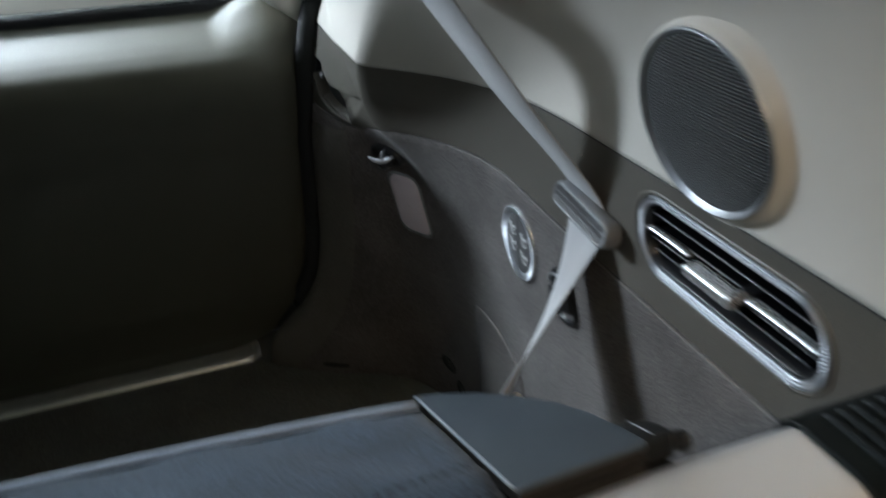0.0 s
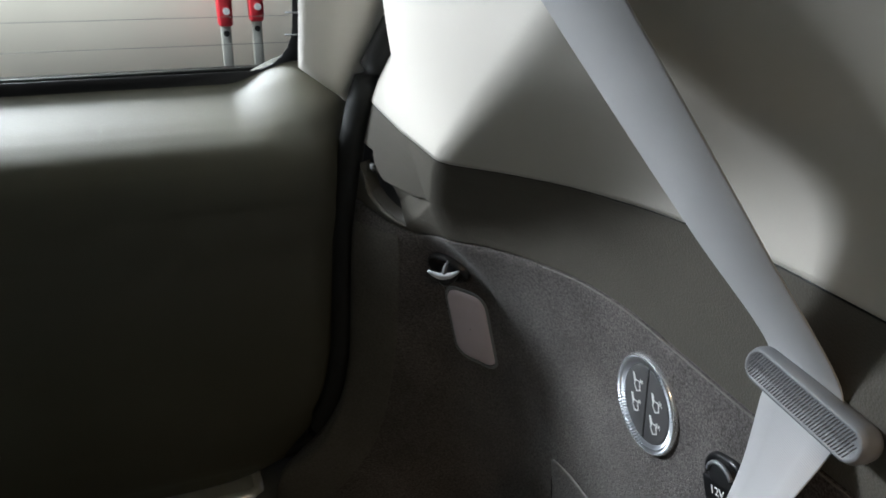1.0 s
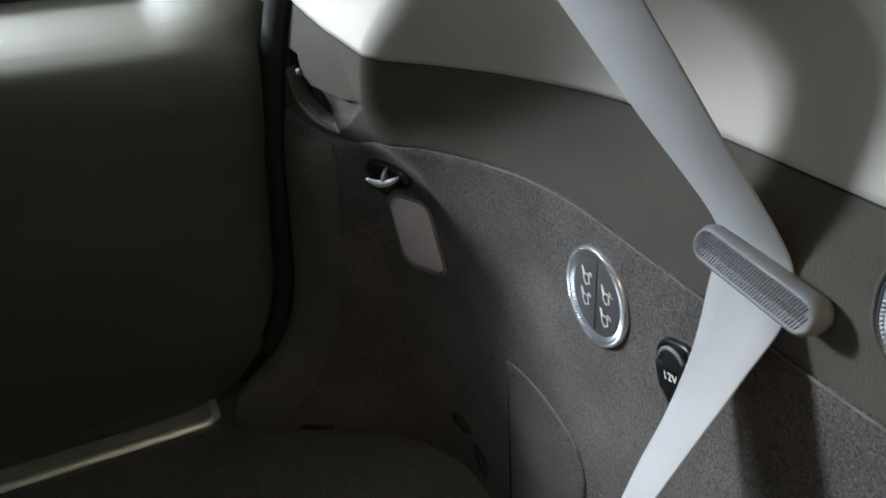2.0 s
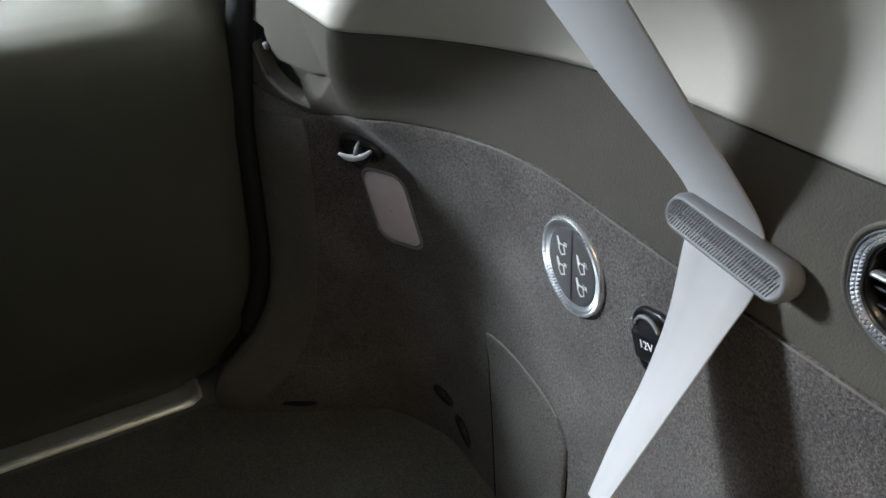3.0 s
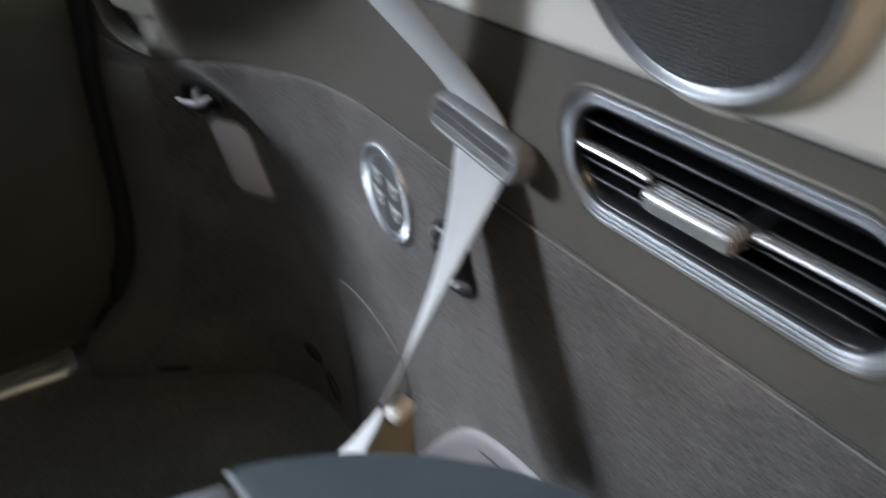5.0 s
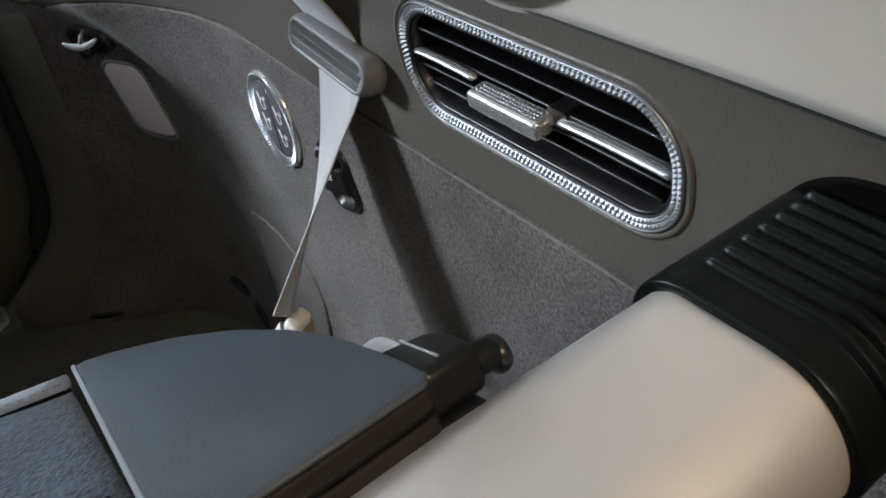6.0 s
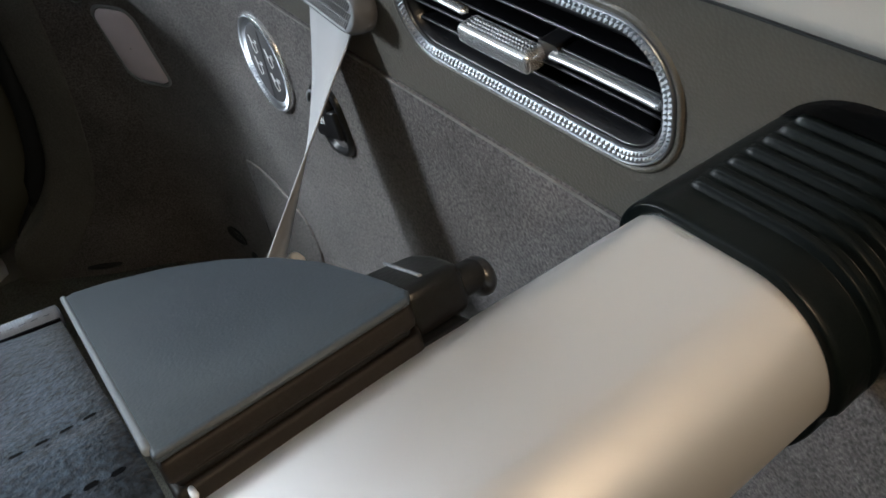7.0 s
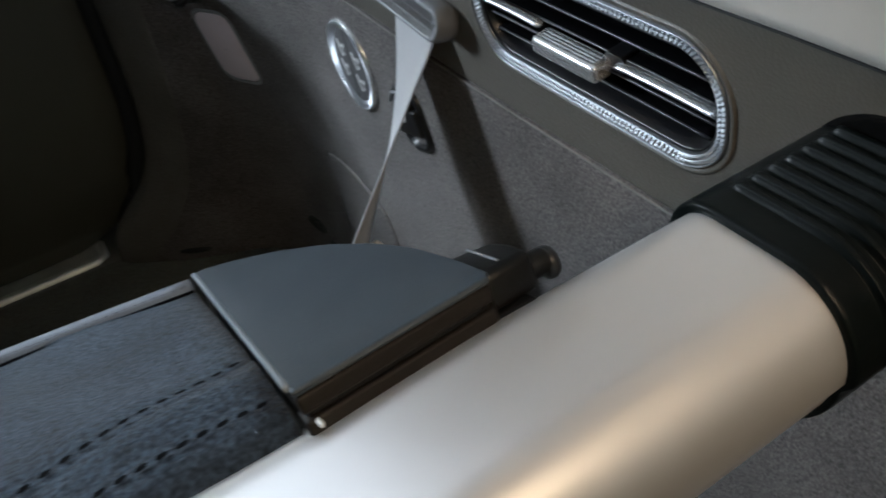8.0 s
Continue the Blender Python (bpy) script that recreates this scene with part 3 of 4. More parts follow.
part("knurl", ring("knurl", o_out, [(0.0013, 0.0044), (0.0020, 0.0040), (0.0034, 0.0034), (0.0048, 0.0028), (0.0062, 0.0022), (0.0076, 0.0016), (0.0082, 0.0016)], wm, 0.0016, (1, 2, 3, 4, 5), False), KNURL, dial, "conical knurled band")
part("inner_lip", ring("inner_lip", o_out, [(0.0080, 0.0016), (0.0082, 0.0024), (0.0087, 0.0024), (0.0090, 0.0)], wm), SOCKET_GREY, dial)
o_in = inset(o_out, 0.0088)
# a seat sign: a thick backrest and the outline of a cushion, over (to the front, up)
BACKREST = [(-0.0052, 0.0080), (-0.0034, 0.0084), (-0.0010, 0.0022), (-0.0020, -0.0012), (-0.0030, -0.0006)]
CUSHION = [(-0.0014, 0.0026), (0.0030, 0.0034), (0.0044, -0.0046), (0.0006, -0.0078), (-0.0026, -0.0028)]


def seat_sign(u0, v0, parent):
    bars = [BACKREST]
    for (a0, b0), (a1, b1) in zip(CUSHION, CUSHION[1:] + CUSHION[:1]):
        d = Vector((a1 - a0, b1 - b0)).normalized() * 0.00046
        bars.append([(a0 - d.x + d.y, b0 - d.y - d.x), (a1 + d.x + d.y, b1 + d.y - d.x), (a1 + d.x - d.y, b1 + d.y + d.x), (a0 - d.x - d.y, b0 - d.y + d.x)])
    for bar in bars:
        part("seat_sign", prism("seat_sign", [(u0 - 1.1 * a, v0 + 0.9 * b) for a, b in bar], wm, 0.0022, 0.0031), WHITE_MARK, parent)


for sign in (1, -1):
    half = [(u, v) for u, v in o_in if u * sign > 0.0006]
    half.sort(key=lambda q: math.atan2(q[1], q[0] * sign))
    line = [(0.0005 * sign, half[0][1])] + half + [(0.0005 * sign, half[-1][1])]
    if sign < 0:
        line = line[::-1]
    button = soften(part("button", prism("button", line, wm, -0.002, 0.0028), SOCKET_GREY, switch, "dark grey rocker half"), 0.0006, 2)
    for v0 in (0.0082, -0.0130) if sign < 0 else (0.0116, -0.0078):
        u0 = 0.0132 if sign > 0 else -0.0112
        seat_sign(u0, v0, button)
        if sign > 0:
            for dv in (0.0, 0.0018):
                part("sign_bar", prism("sign_bar", [(u0 - 0.0070, v0 + 0.0034 + dv), (u0 - 0.0038, v0 + 0.0034 + dv), (u0 - 0.0038, v0 + 0.0043 + dv), (u0 - 0.0070, v0 + 0.0043 + dv)], wm, 0.0022, 0.0031), WHITE_MARK, button)


def lettering(name, words, size, m, mat, parent):
    """Raised letters in the built-in font, as a mesh."""
    curve = bpy.data.curves.new(name, "FONT")
    curve.body, curve.size, curve.extrude, curve.align_x, curve.align_y = words, size, 0.0002, "CENTER", "CENTER"
    temp = new(name + "_curve", curve)
    mesh = bpy.data.meshes.new_from_object(temp.evaluated_get(bpy.context.evaluated_depsgraph_get()))
    bpy.data.objects.remove(temp)
    mesh.transform(m @ Matrix.Diagonal((-1, 1, -1, 1)))
    mesh.materials.clear()
    return part(name, mesh, mat, parent)


for words, v0 in (("2L", 0.0122), ("2R", -0.0092)):
    lettering("number", words, 0.0050, wm @ Matrix.Translation((-0.0170, v0, 0.0030)), WHITE_MARK, switch)

# ---- 12 V socket ----
PW_Y, PW_Z = 0.519, 0.407
pm = wall_frame(PW_Y, PW_Z, -16)
socket = empty("power_socket", wall_point(PW_Y, PW_Z), "glossy black power socket with a flip-up cap", "power socket")
p_out = even(rounded(0.0215, 0.0285, 0.017, 10), 90)
part("housing", ring("housing", p_out, [(-0.0008, -0.002), (0, 0.003), (0.001, 0.0045), (0.003, 0.005), (0.005, 0.004), (0.006, -0.003), (0.0165, -0.004)], pm), BLACK, socket, "glossy black bezel")
cap = part("cap", prism("cap", ellipse(0.0125, 0.0115, 40), pm @ Matrix.Translation((0, 0.0145, 0)), -0.003, 0.0085), MATT_BLACK, socket, "round black cap")
soften(cap, 0.002, 3)
arch = [pm @ Vector((0.0115 * math.cos(a), 0.0148 + 0.0105 * math.sin(a), 0.0085)) for a in np.linspace(0.2, math.pi - 0.2, 16)]
part("cap_edge", sweep("cap_edge", arch, 0.0016, 8), GUIDE, cap, "pale raised edge")
ptab = soften(part("pull_tab", prism("pull_tab", [(-0.0185, -0.012), (0.0185, -0.012), (0.0195, 0.0105), (-0.0195, 0.0105)], pm, 0.002, 0.0085), BLACK, socket, "black tab lettered 12V"), 0.002, 3)
lettering("lettering", "12V", 0.0090, pm @ Matrix.Translation((0.004, 0.0022, 0.0087)), WHITE_MARK, ptab)

# ---- cargo lamp ----
lamp = empty("cargo_lamp", wall_point(0.865, 0.355), "frosted rounded cargo lamp set into the carpet, unlit", "lamp")
l_line = even(rounded(0.0262, 0.0480, 0.016, 8), 80)


def lamp_at(u, v, w):
    return wall_point(0.8675 + u + v * 0.14, 0.355 + v, w)


part("frame", grid("frame", [[lamp_at(u, v, w) for u, v in inset(l_line, d)] for d, w in ((-0.001, -0.001), (0, 0.002), (0.0015, 0.0028), (0.003, 0.002), (0.0036, 0.0))], closed=True), GUIDE, lamp, "thin grey frame")
part("lens", grid("lens", [[lamp_at(u, v, w) for u, v in shrunk(l_line, d)] for d, w in ((0.92, 0.0), (0.90, 0.0024), (0.8, 0.0034), (0.5, 0.0042), (0.02, 0.0045))], closed=True), LENS, lamp, "frosted pinkish lens")

# ---- bag hook ----
hook = empty("bag_hook", wall_point(0.85, 0.44), "black folding bag hook with a pale edge", "hook")
h_line = even(ellipse(0.026, 0.0155, 40), 40)
part("base", grid("base", [[wall_point(0.887 + u, 0.430 + v, w - 0.001) for u, v in shrunk(h_line, d)] for d, w in ((1.0, -0.002), (1.0, 0.006), (0.9, 0.009), (0.6, 0.008), (0.3, 0.006), (0.02, 0.006))], closed=True), BLACK, hook)
hc = Vector((0.2455, 0.842, 0.4325))
hb = wall_point(0.880, 0.433, 0.0)
part("arm", sweep("arm", [hb, hb.lerp(hc, 0.4) + Vector((0, 0, -0.006)), hb.lerp(hc, 0.8) + Vector((0, 0, -0.006)), hc + Vector((0, 0, -0.002))], [0.008, 0.008, 0.008, 0.005]), BLACK, hook)
edge_line = [hc + Vector((0.014 * a, -0.0055 * a, 0.006 * a * a - 0.001)) for a in np.linspace(-1, 1, 15)]
part("hook_edge", sweep("hook_edge", edge_line, [0.0012 + 0.0022 * (1 - a * a) for a in np.linspace(-1, 1, 15)]), HOOK_EDGE, hook, "pale grey curved edge")
part("hook_rib", sweep("hook_rib", [hc, hc + Vector((0.003, 0.003, 0.007)), hc + Vector((0.008, 0.008, 0.011))], [0.0026, 0.0022, 0.001]), GUIDE, hook)

# ---- belt guide and seat belt ----
guide_c = Vector((0.302, 0.464, 0.5245))
gx = Vector((0.0, 0.9945, 0.105)).normalized()
gz = Vector((-0.96, 0.0, 0.18)).normalized()
gy = gz.cross(gx).normalized()
gm = Matrix((gx, gy, gz)).transposed().to_4x4()
gm.translation = guide_c
guide = empty("belt_guide", guide_c, "grey plastic belt guide with a ribbed face", "belt guide")
g_line = even(rounded(0.0430, 0.0116, 0.0110, 10), 110)
part("body", ring("body", g_line, [(0.006, -0.012), (0.001, -0.011), (0, -0.006), (0, 0.0), (0.0015, 0.0035), (0.0032, 0.0045), (0.0037, 0.0036), (0.0128, 0.0036)], gm), GUIDE, guide)
ribs_v, ribs_f = [], []
for i in range(40):
    u = -0.0376 + 0.0019 * i
    for j in range(3):
        v = -0.0052 + 0.0052 * j
        if abs(u) > 0.0365 and j != 1:
            continue
        n0 = len(ribs_v)
        ribs_v += [gm @ Vector((u + 0.72 * a, v + 1.02 * b, w)) for a, b, w in ((-0.0011, -0.0024, 0.0035), (0.0008, -0.0024, 0.0035), (0.0034, 0.0024, 0.0035), (0.0016, 0.0024, 0.0035), (0.0000, -0.0022, 0.0042), (0.0026, 0.0022, 0.0042))]
        ribs_f += [(n0, n0 + 4, n0 + 5, n0 + 3), (n0 + 1, n0 + 2, n0 + 5, n0 + 4), (n0, n0 + 1, n0 + 4), (n0 + 2, n0 + 3, n0 + 5)]
tagged(part("rib_pattern", mesh_of("rib_pattern", ribs_v, ribs_f, False), GUIDE_FACE, guide, "raised ribs"), kind="stuff")
part("foot", prism("foot", rounded(0.036, 0.008, 0.006, 5), gm, -0.030, -0.009), MATT_BLACK, guide)

belt = empty("seat_belt", (0.26, 0.52, 0.30), "pale grey seat belt webbing running through the guide, twisted below", "seat belt")


def webbing(name, stations, label="", mat=BELT):
    """A strip through (centre, across, width) stations, with rounded thickness."""
    rows = []
    n = len(stations) - 1
    for i in range(n * 10 + 1):
        k = min(int(i / 10), n - 1)
        f = i / 10 - k
        pick = [stations[max(0, min(n, k + d))] for d in (-1, 0, 1, 2)]

        def mix(vals):
            a, b, c, d = vals
            return 0.5 * (2 * b + (c - a) * f + (2 * a - 5 * b + 4 * c - d) * f * f + (3 * b - a - 3 * c + d) * f ** 3)

        c = mix([Vector(p[0]) for p in pick])
        a = mix([Vector(p[1]).normalized() for p in pick]).normalized()
        w = mix([p[2] for p in pick])
        t = (Vector(stations[min(n, k + 1)][0]) - Vector(stations[k][0])).normalized()
        nn = a.cross(t).normalized()
        h = w / 2
        rows.append([c + a * u + nn * v for u, v in ((-h, 0), (-h + 0.0008, 0.0007), (-h * 0.5, 0.0008), (0, 0.0008), (h * 0.5, 0.0008), (h - 0.0008, 0.0007), (h, 0), (h - 0.0008, -0.0007), (0, -0.0008), (-h + 0.0008, -0.0007))])
    return part(name, grid(name, rows, closed=True), mat, belt, label)


across = (0.0, 1.0, -0.03)
slant = (0.0, 0.975, -0.16)
webbing("upper_webbing", [((0.312, 0.476, 0.512), across, 0.052), ((0.3085, 0.476, 0.540), across, 0.053), ((0.252, 0.4885, 0.615), slant, 0.055), ((0.200, 0.5085, 0.690), (0.0, 0.975, -0.22), 0.059), ((0.150, 0.532, 0.765), (0.0, 0.975, -0.22), 0.062), ((-0.006, 0.61, 1.003), (0.0, 0.975, -0.22), 0.060)])
# the lower run, by its rear and front edges, turning as it falls
EDGES = [((0.3170, 0.5025, 0.526), (0.3130, 0.4430, 0.530)), ((0.3149, 0.5038, 0.5014), (0.3091, 0.4444, 0.5055)), ((0.3046, 0.4975, 0.4550), (0.2890, 0.4466, 0.4720)), ((0.2920, 0.4970, 0.4100), (0.2690, 0.4489, 0.4385)), ((0.2750, 0.4980, 0.3670), (0.2490, 0.4511, 0.4050)), ((0.2560, 0.4945, 0.3270), (0.2290, 0.4533, 0.3715))]
webbing("lower_webbing", [((Vector(p) + Vector(q)) / 2, Vector(p) - Vector(q), (Vector(p) - Vector(q)).length) for p, q in EDGES], "lower run, twisted towards its foot")
turned = (0.40, 0.85, 0.20)
webbing("return_webbing", [((0.2435, 0.4835, 0.333), turned, 0.009), ((0.233, 0.488, 0.3125), turned, 0.018), ((0.224, 0.4957, 0.289), turned, 0.028), ((0.214, 0.5251, 0.234), turned, 0.040), ((0.23, 0.60, 0.10), turned, 0.046), ((0.26, 0.64, 0.012), turned, 0.046)])
# same belt as above, its tan is painted warm light
webbing("folded_webbing", [((0.2560, 0.4850, 0.329), (0.845, -0.534, 0.0), 0.024), ((0.2530, 0.4860, 0.316), (0.845, -0.534, 0.0), 0.029), ((0.2500, 0.4890, 0.290), (0.845, -0.534, 0.0), 0.036), ((0.2480, 0.5050, 0.20), (0.845, -0.534, 0.0), 0.044), ((0.260, 0.53, 0.008), (0.845, -0.534, 0.0), 0.046)], "folded webbing, the warm light on it painted as tan", WARM_BELT)
tongue_m = Matrix.Translation((0.2525, 0.4745, 0.3375)) @ Euler((radians(25), radians(-8), radians(20))).to_matrix().to_4x4()
soften(part("tongue", prism("tongue", rounded(0.0095, 0.0062, 0.004, 4), tongue_m, -0.006, 0.006), BUCKLE, belt, "white plastic belt stop"), 0.003, 3)

# ---- cargo cover: cassette tube with end cap, slate end plate and cloth ----
cargo = empty("cargo_cover", (0.1, 0.15, 0.50), "retracted cargo cover, satin aluminium cassette with dark cloth blind", "cargo cover")
T_Y, T_Z = 0.1515, 0.5300


TUCK = 0.0075
TUBE = []
for cu, cv, radius, start, deep in ((1, 1, 0.014, 0, 0.0), (-1, 1, 0.028, 90, 0.0), (-1, -1, 0.029, 180, TUCK), (1, -1, 0.012, 270, 0.0)):
    TUBE += [(cu * (0.0335 - radius - 0.4 * deep) + radius * math.cos(radians(start + 9 * k)), cv * (0.0345 - radius - deep) + radius * math.sin(radians(start + 9 * k))) for k in range(11)]


def tube_rows(xs, grow):
    line = even(TUBE, 110)
    return [[Vector((x, T_Y + u * (1 + g / 0.034), T_Z + v * (1 + g / 0.034))) for u, v in line] for x, g in zip(xs, grow)]


def cap_rows(xs, grow, base):
    """As tube_rows, but what stands above base runs out towards the rear edge of the top."""
    rows = []
    for x, g in zip(xs, grow):
        row = []
        for u, v in even(TUBE, 160):
            f = min(1.0, max(0.0, (0.0230 - u) / 0.004)) * min(1.0, max(0.0, (v - 0.004) / 0.014))
            k = 1 + (g if g < base else base + (g - base) * f * f * (3 - 2 * f)) / 0.034
            row.append(Vector((x, T_Y + u * k, T_Z + v * k)))
        rows.append(row)
    return rows


part("cassette", grid("cassette", tube_rows(list(np.linspace(-0.98, 0.250, 30)), [0.0] * 30), closed=True), ALU, cargo, "satin aluminium cassette tube")
xs, grow = [0.2415, 0.2415, 0.2422, 0.2440, 0.2500], [0.0002, 0.0022, 0.0028, 0.0030, 0.0030]
for k in range(7):
    x = 0.2545 + 0.0080 * k
    xs += [x - 0.0003, x, x + 0.0003, x + 0.0006, x + 0.0009, x + 0.0027, x + 0.0030, x + 0.0033, x + 0.0036, x + 0.0039]
    grow += [0.0030, 0.0031, 0.0050, 0.0055, 0.0056, 0.0056, 0.0055, 0.0050, 0.0031, 0.0030]
xs += [0.312, 0.330]
grow += [0.0030, 0.0030]
part("end_cap", grid("end_cap", cap_rows(xs, grow, 0.0030), closed=True), CAP, cargo, "black ribbed rubber end cap")
socket_line = even(rounded(0.041, 0.050, 0.034, 10), 80)
rest = empty("cover_rest", wall_point(T_Y, T_Z), "recess that holds the cover, its shade painted as a near-black disc", "bracket")
rm = wall_frame(0.147, T_Z)
# the wall is not cut here: a near-black disc paints the shade of the recess
part("lining", ring("lining", socket_line, [(-0.0012, -0.001), (0.0, 0.0016), (0.002, 0.0022), (0.004, 0.0014), (0.034, 0.0012)], rm), SHADE_BLACK, rest)

# end plate: slopes down to the rear
SLOPE = Vector((0, 0.134, -0.059)).normalized()
UP = Vector((0, 0.059, 0.134)).normalized()
PLATE_O = Vector((0.105, 0.179, 0.577))
plate_m = Matrix((Vector((1, 0, 0)), SLOPE, UP)).transposed().to_4x4()
plate_m.translation = PLATE_O
outline = [(0.0, 0.0), (0.064, 0.006), (0.0645, 0.026), (0.063, 0.055), (0.058, 0.078), (0.048, 0.102), (0.034, 0.123), (0.018, 0.138), (0.005, 0.1462), (0.0030, 0.1445)]
outline = outline[:1] + even(outline, 60)[1:58]
for name, low, high, grow, label in (("end_plate", -0.0024, 0.0, 0.0, "slate-grey curved plastic end plate"), ("plate_side", -0.0080, -0.0022, 0.0003, "edge of the plate, dark brown with its shade painted in"), ("plate_joint", -0.0100, -0.0070, 0.0016, ""), ("plate_base", -0.0210, -0.0095, 0.0004, "underside of the plate, dark brown with its shade painted in")):
    shape = [(0.03 + (u - 0.03) * (1 - grow / 0.03), 0.06 + (v - 0.06) * (1 - grow / 0.06)) for u, v in outline]
    soften(part(name, prism(name, shape, plate_m, low, high), {"end_plate": PLATE, "plate_side": PLATE_SHADE, "plate_base": PLATE_SHADE}.get(name, DARK), cargo, label), 0.0014, 3, 40)
# highlight on the left edge of the plate, put in as a paler bar
part("plate_edge", sweep("plate_edge", [plate_m @ Vector((0.0030 * k / 30, 0.004 + 0.140 * k / 30, -0.0006)) for k in range(31)], 0.0010, 8), material("plate_edge_highlight", (0.20, 0.22, 0.24), 0.4, 0, 0.05, 500), cargo, "pale bar that paints the highlight on the plate edge")

# peg and its bracket at the end of the plate
bm_m = plate_m @ Matrix.Translation((-0.0010, 0.0085, 0.0035))
soften(part("peg_bracket", prism("peg_bracket", [(0.0635, 0.002), (0.0815, 0.003), (0.0820, 0.014), (0.0800, 0.023), (0.0635, 0.027)], bm_m, -0.018, -0.0045), DARK, cargo, "dark plastic bracket"), 0.003, 3)
# added dark block, part bracket and part stand-in for the shade below it
soften(part("bracket_shade_block", prism("bracket_shade_block", [(0.0590, -0.002), (0.0775, -0.002), (0.0775, 0.016), (0.0590, 0.016)], bm_m, -0.046, -0.017), DARK, cargo), 0.002, 2)
part("bracket_edge", sweep("bracket_edge", [bm_m @ Vector((0.0715, 0.006 + 0.018 * k / 8, -0.0043)) for k in range(9)], 0.0005, 6), GUIDE, cargo)
soften(part("peg", prism("peg", ellipse(0.0044, 0.0044, 28), Matrix(((0, 0, 1, 0), (1, 0, 0, 0), (0, 1, 0, 0), (0, 0, 0, 1))) @ Matrix.Translation((0.1920, 0.5612, 0.182)), 0.0, 0.0115), DARK, cargo, "glossy black locating peg"), 0.002, 3)
part("peg_knob", sweep("peg_knob", [(0.1935 + 0.0010 * k, 0.1920, 0.5594) for k in range(-3, 4)], [0.0030, 0.0048, 0.0054, 0.0056, 0.0054, 0.0048, 0.0030], 20), BLACK, cargo, "glossy round head of the peg")
part("corner_pin", sweep("corner_pin", [plate_m @ Vector((0.0035, 0.002, -0.0105)), plate_m @ Vector((0.0035, -0.0016, -0.0108)), plate_m @ Vector((0.0035, -0.0026, -0.0110))], [0.0007, 0.0008, 0.0004], 8), BUCKLE, cargo, "small pale pin")

# the cloth beside the plate, rolling over into the cassette
CLOTH_X = list(np.linspace(-0.96, 0.104, 110))


def cloth_depth(x):
    """How far the cloth reaches behind the cassette; the free edge bows outwards to the middle."""
    return 0.128 + 0.062 * (1 - math.exp(-(0.104 - x) / 0.20))


def cloth_at(x, v, lift=0.0):
    f = max(0.0, v / cloth_depth(x))
    lift -= 0.022 * max(0.0, (0.013 - v) / 0.013) ** 2
    fold = 0.0016 * math.sin(x * 31 + f * 3) * math.sin(f * math.pi) + 0.0007 * math.sin(x * 85 + f * 9)
    groove = 0.0010 * math.exp(-((v - stitch_line(x)) / 0.004) ** 2)
    return plate_m @ Vector((x - 0.105, v, -0.0035 + fold - groove - 0.006 * math.exp(-((f - 0.08) / 0.10) ** 2) + lift))


def stitch_line(x):
    return 0.0395 - 0.20 * min(0.12, 0.098 - x)


rows = [[cloth_at(x, cloth_depth(x) * k / 63) for k in range(64)] for x in CLOTH_X]
cloth = solid(part("cloth", grid("cloth", rows), LEATHERETTE, cargo, "dark slate leatherette blind"), 0.0025, -1.0)
pipe = [plate_m @ Vector((x - 0.105, cloth_depth(x) + 0.002, -0.0025)) for x in CLOTH_X]
# thin black bar stands in for the shade between cloth and piping
part("piping_gap_shade", sweep("piping_gap_shade", [plate_m @ Vector((x - 0.105, cloth_depth(x) - 0.0045, -0.0014)) for x in CLOTH_X], 0.0008, 8), STITCH, cargo)
part("piping", sweep("piping", pipe, 0.0048, 10), PIPING, cargo, "corded piping along the edge")
holes_v, holes_f = [], []
for k in range(100):
    x = 0.099 - 0.0052 * k
    for line in (stitch_line, lambda q: 0.0135)[: 2 if k < 11 else 1]:
        n0 = len(holes_v)
        for dx, dv in ((-0.0017, -0.0004), (-0.0010, -0.0011), (0.0010, -0.0008), (0.0017, 0.0004), (0.0009, 0.0011), (-0.0011, 0.0008)):
            holes_v.append(cloth_at(x + dx, line(x) + dv, 0.0036))
        holes_f.append(tuple(range(n0, n0 + 6)))
for k in range(150):
    x = 0.101 - 0.0036 * k
    n0 = len(holes_v)
    for dx, dv in ((-0.0011, -0.0004), (0.0009, -0.0002), (0.0011, 0.0004), (-0.0009, 0.0003)):
        q = plate_m @ Vector((x + dx - 0.105, cloth_depth(x) - 0.0022 + dv, 0.0010))
        holes_v.append(q)
    holes_f.append(tuple(range(n0, n0 + 4)))
tagged(part("stitching", mesh_of("stitching", holes_v, holes_f, False), STITCH, cargo), kind="stuff")

# ---- floor, sill and rear opening ----
floor_line = [(-0.98, -1.5), (0.35, -1.5), (0.35, 0.84)] + [tuple(wall_point(s, 0.0, 0.004).xy) for s in np.linspace(0.86, 1.0, 12)] + [(-0.98, 1.068)]
floor = part("floor", prism("floor", floor_line, Matrix(), -0.03, 0.010), FLOOR_CARPET, None)
tagged(floor, "dark carpeted cargo floor", "floor", kind="structure")
# added panel that makes the floor in front of the cassette darker
floor_cover = empty("dark_floor_panel", (0.0, -0.6, 0.010), "flat panel in flecked charcoal carpet, added over the front floor", "car seat")
soften(part("dark_panel", prism("dark_panel", [(-0.60, -1.20), (0.325, -1.20), (0.325, 0.13), (-0.60, 0.13)], Matrix(), 0.009, 0.055), material("charcoal_carpet", (0.030, 0.033, 0.038), 0.95, 0, 0.9, 700, 0.15, 14, speck=0.8, spec=0.2), floor_cover), 0.008, 3)
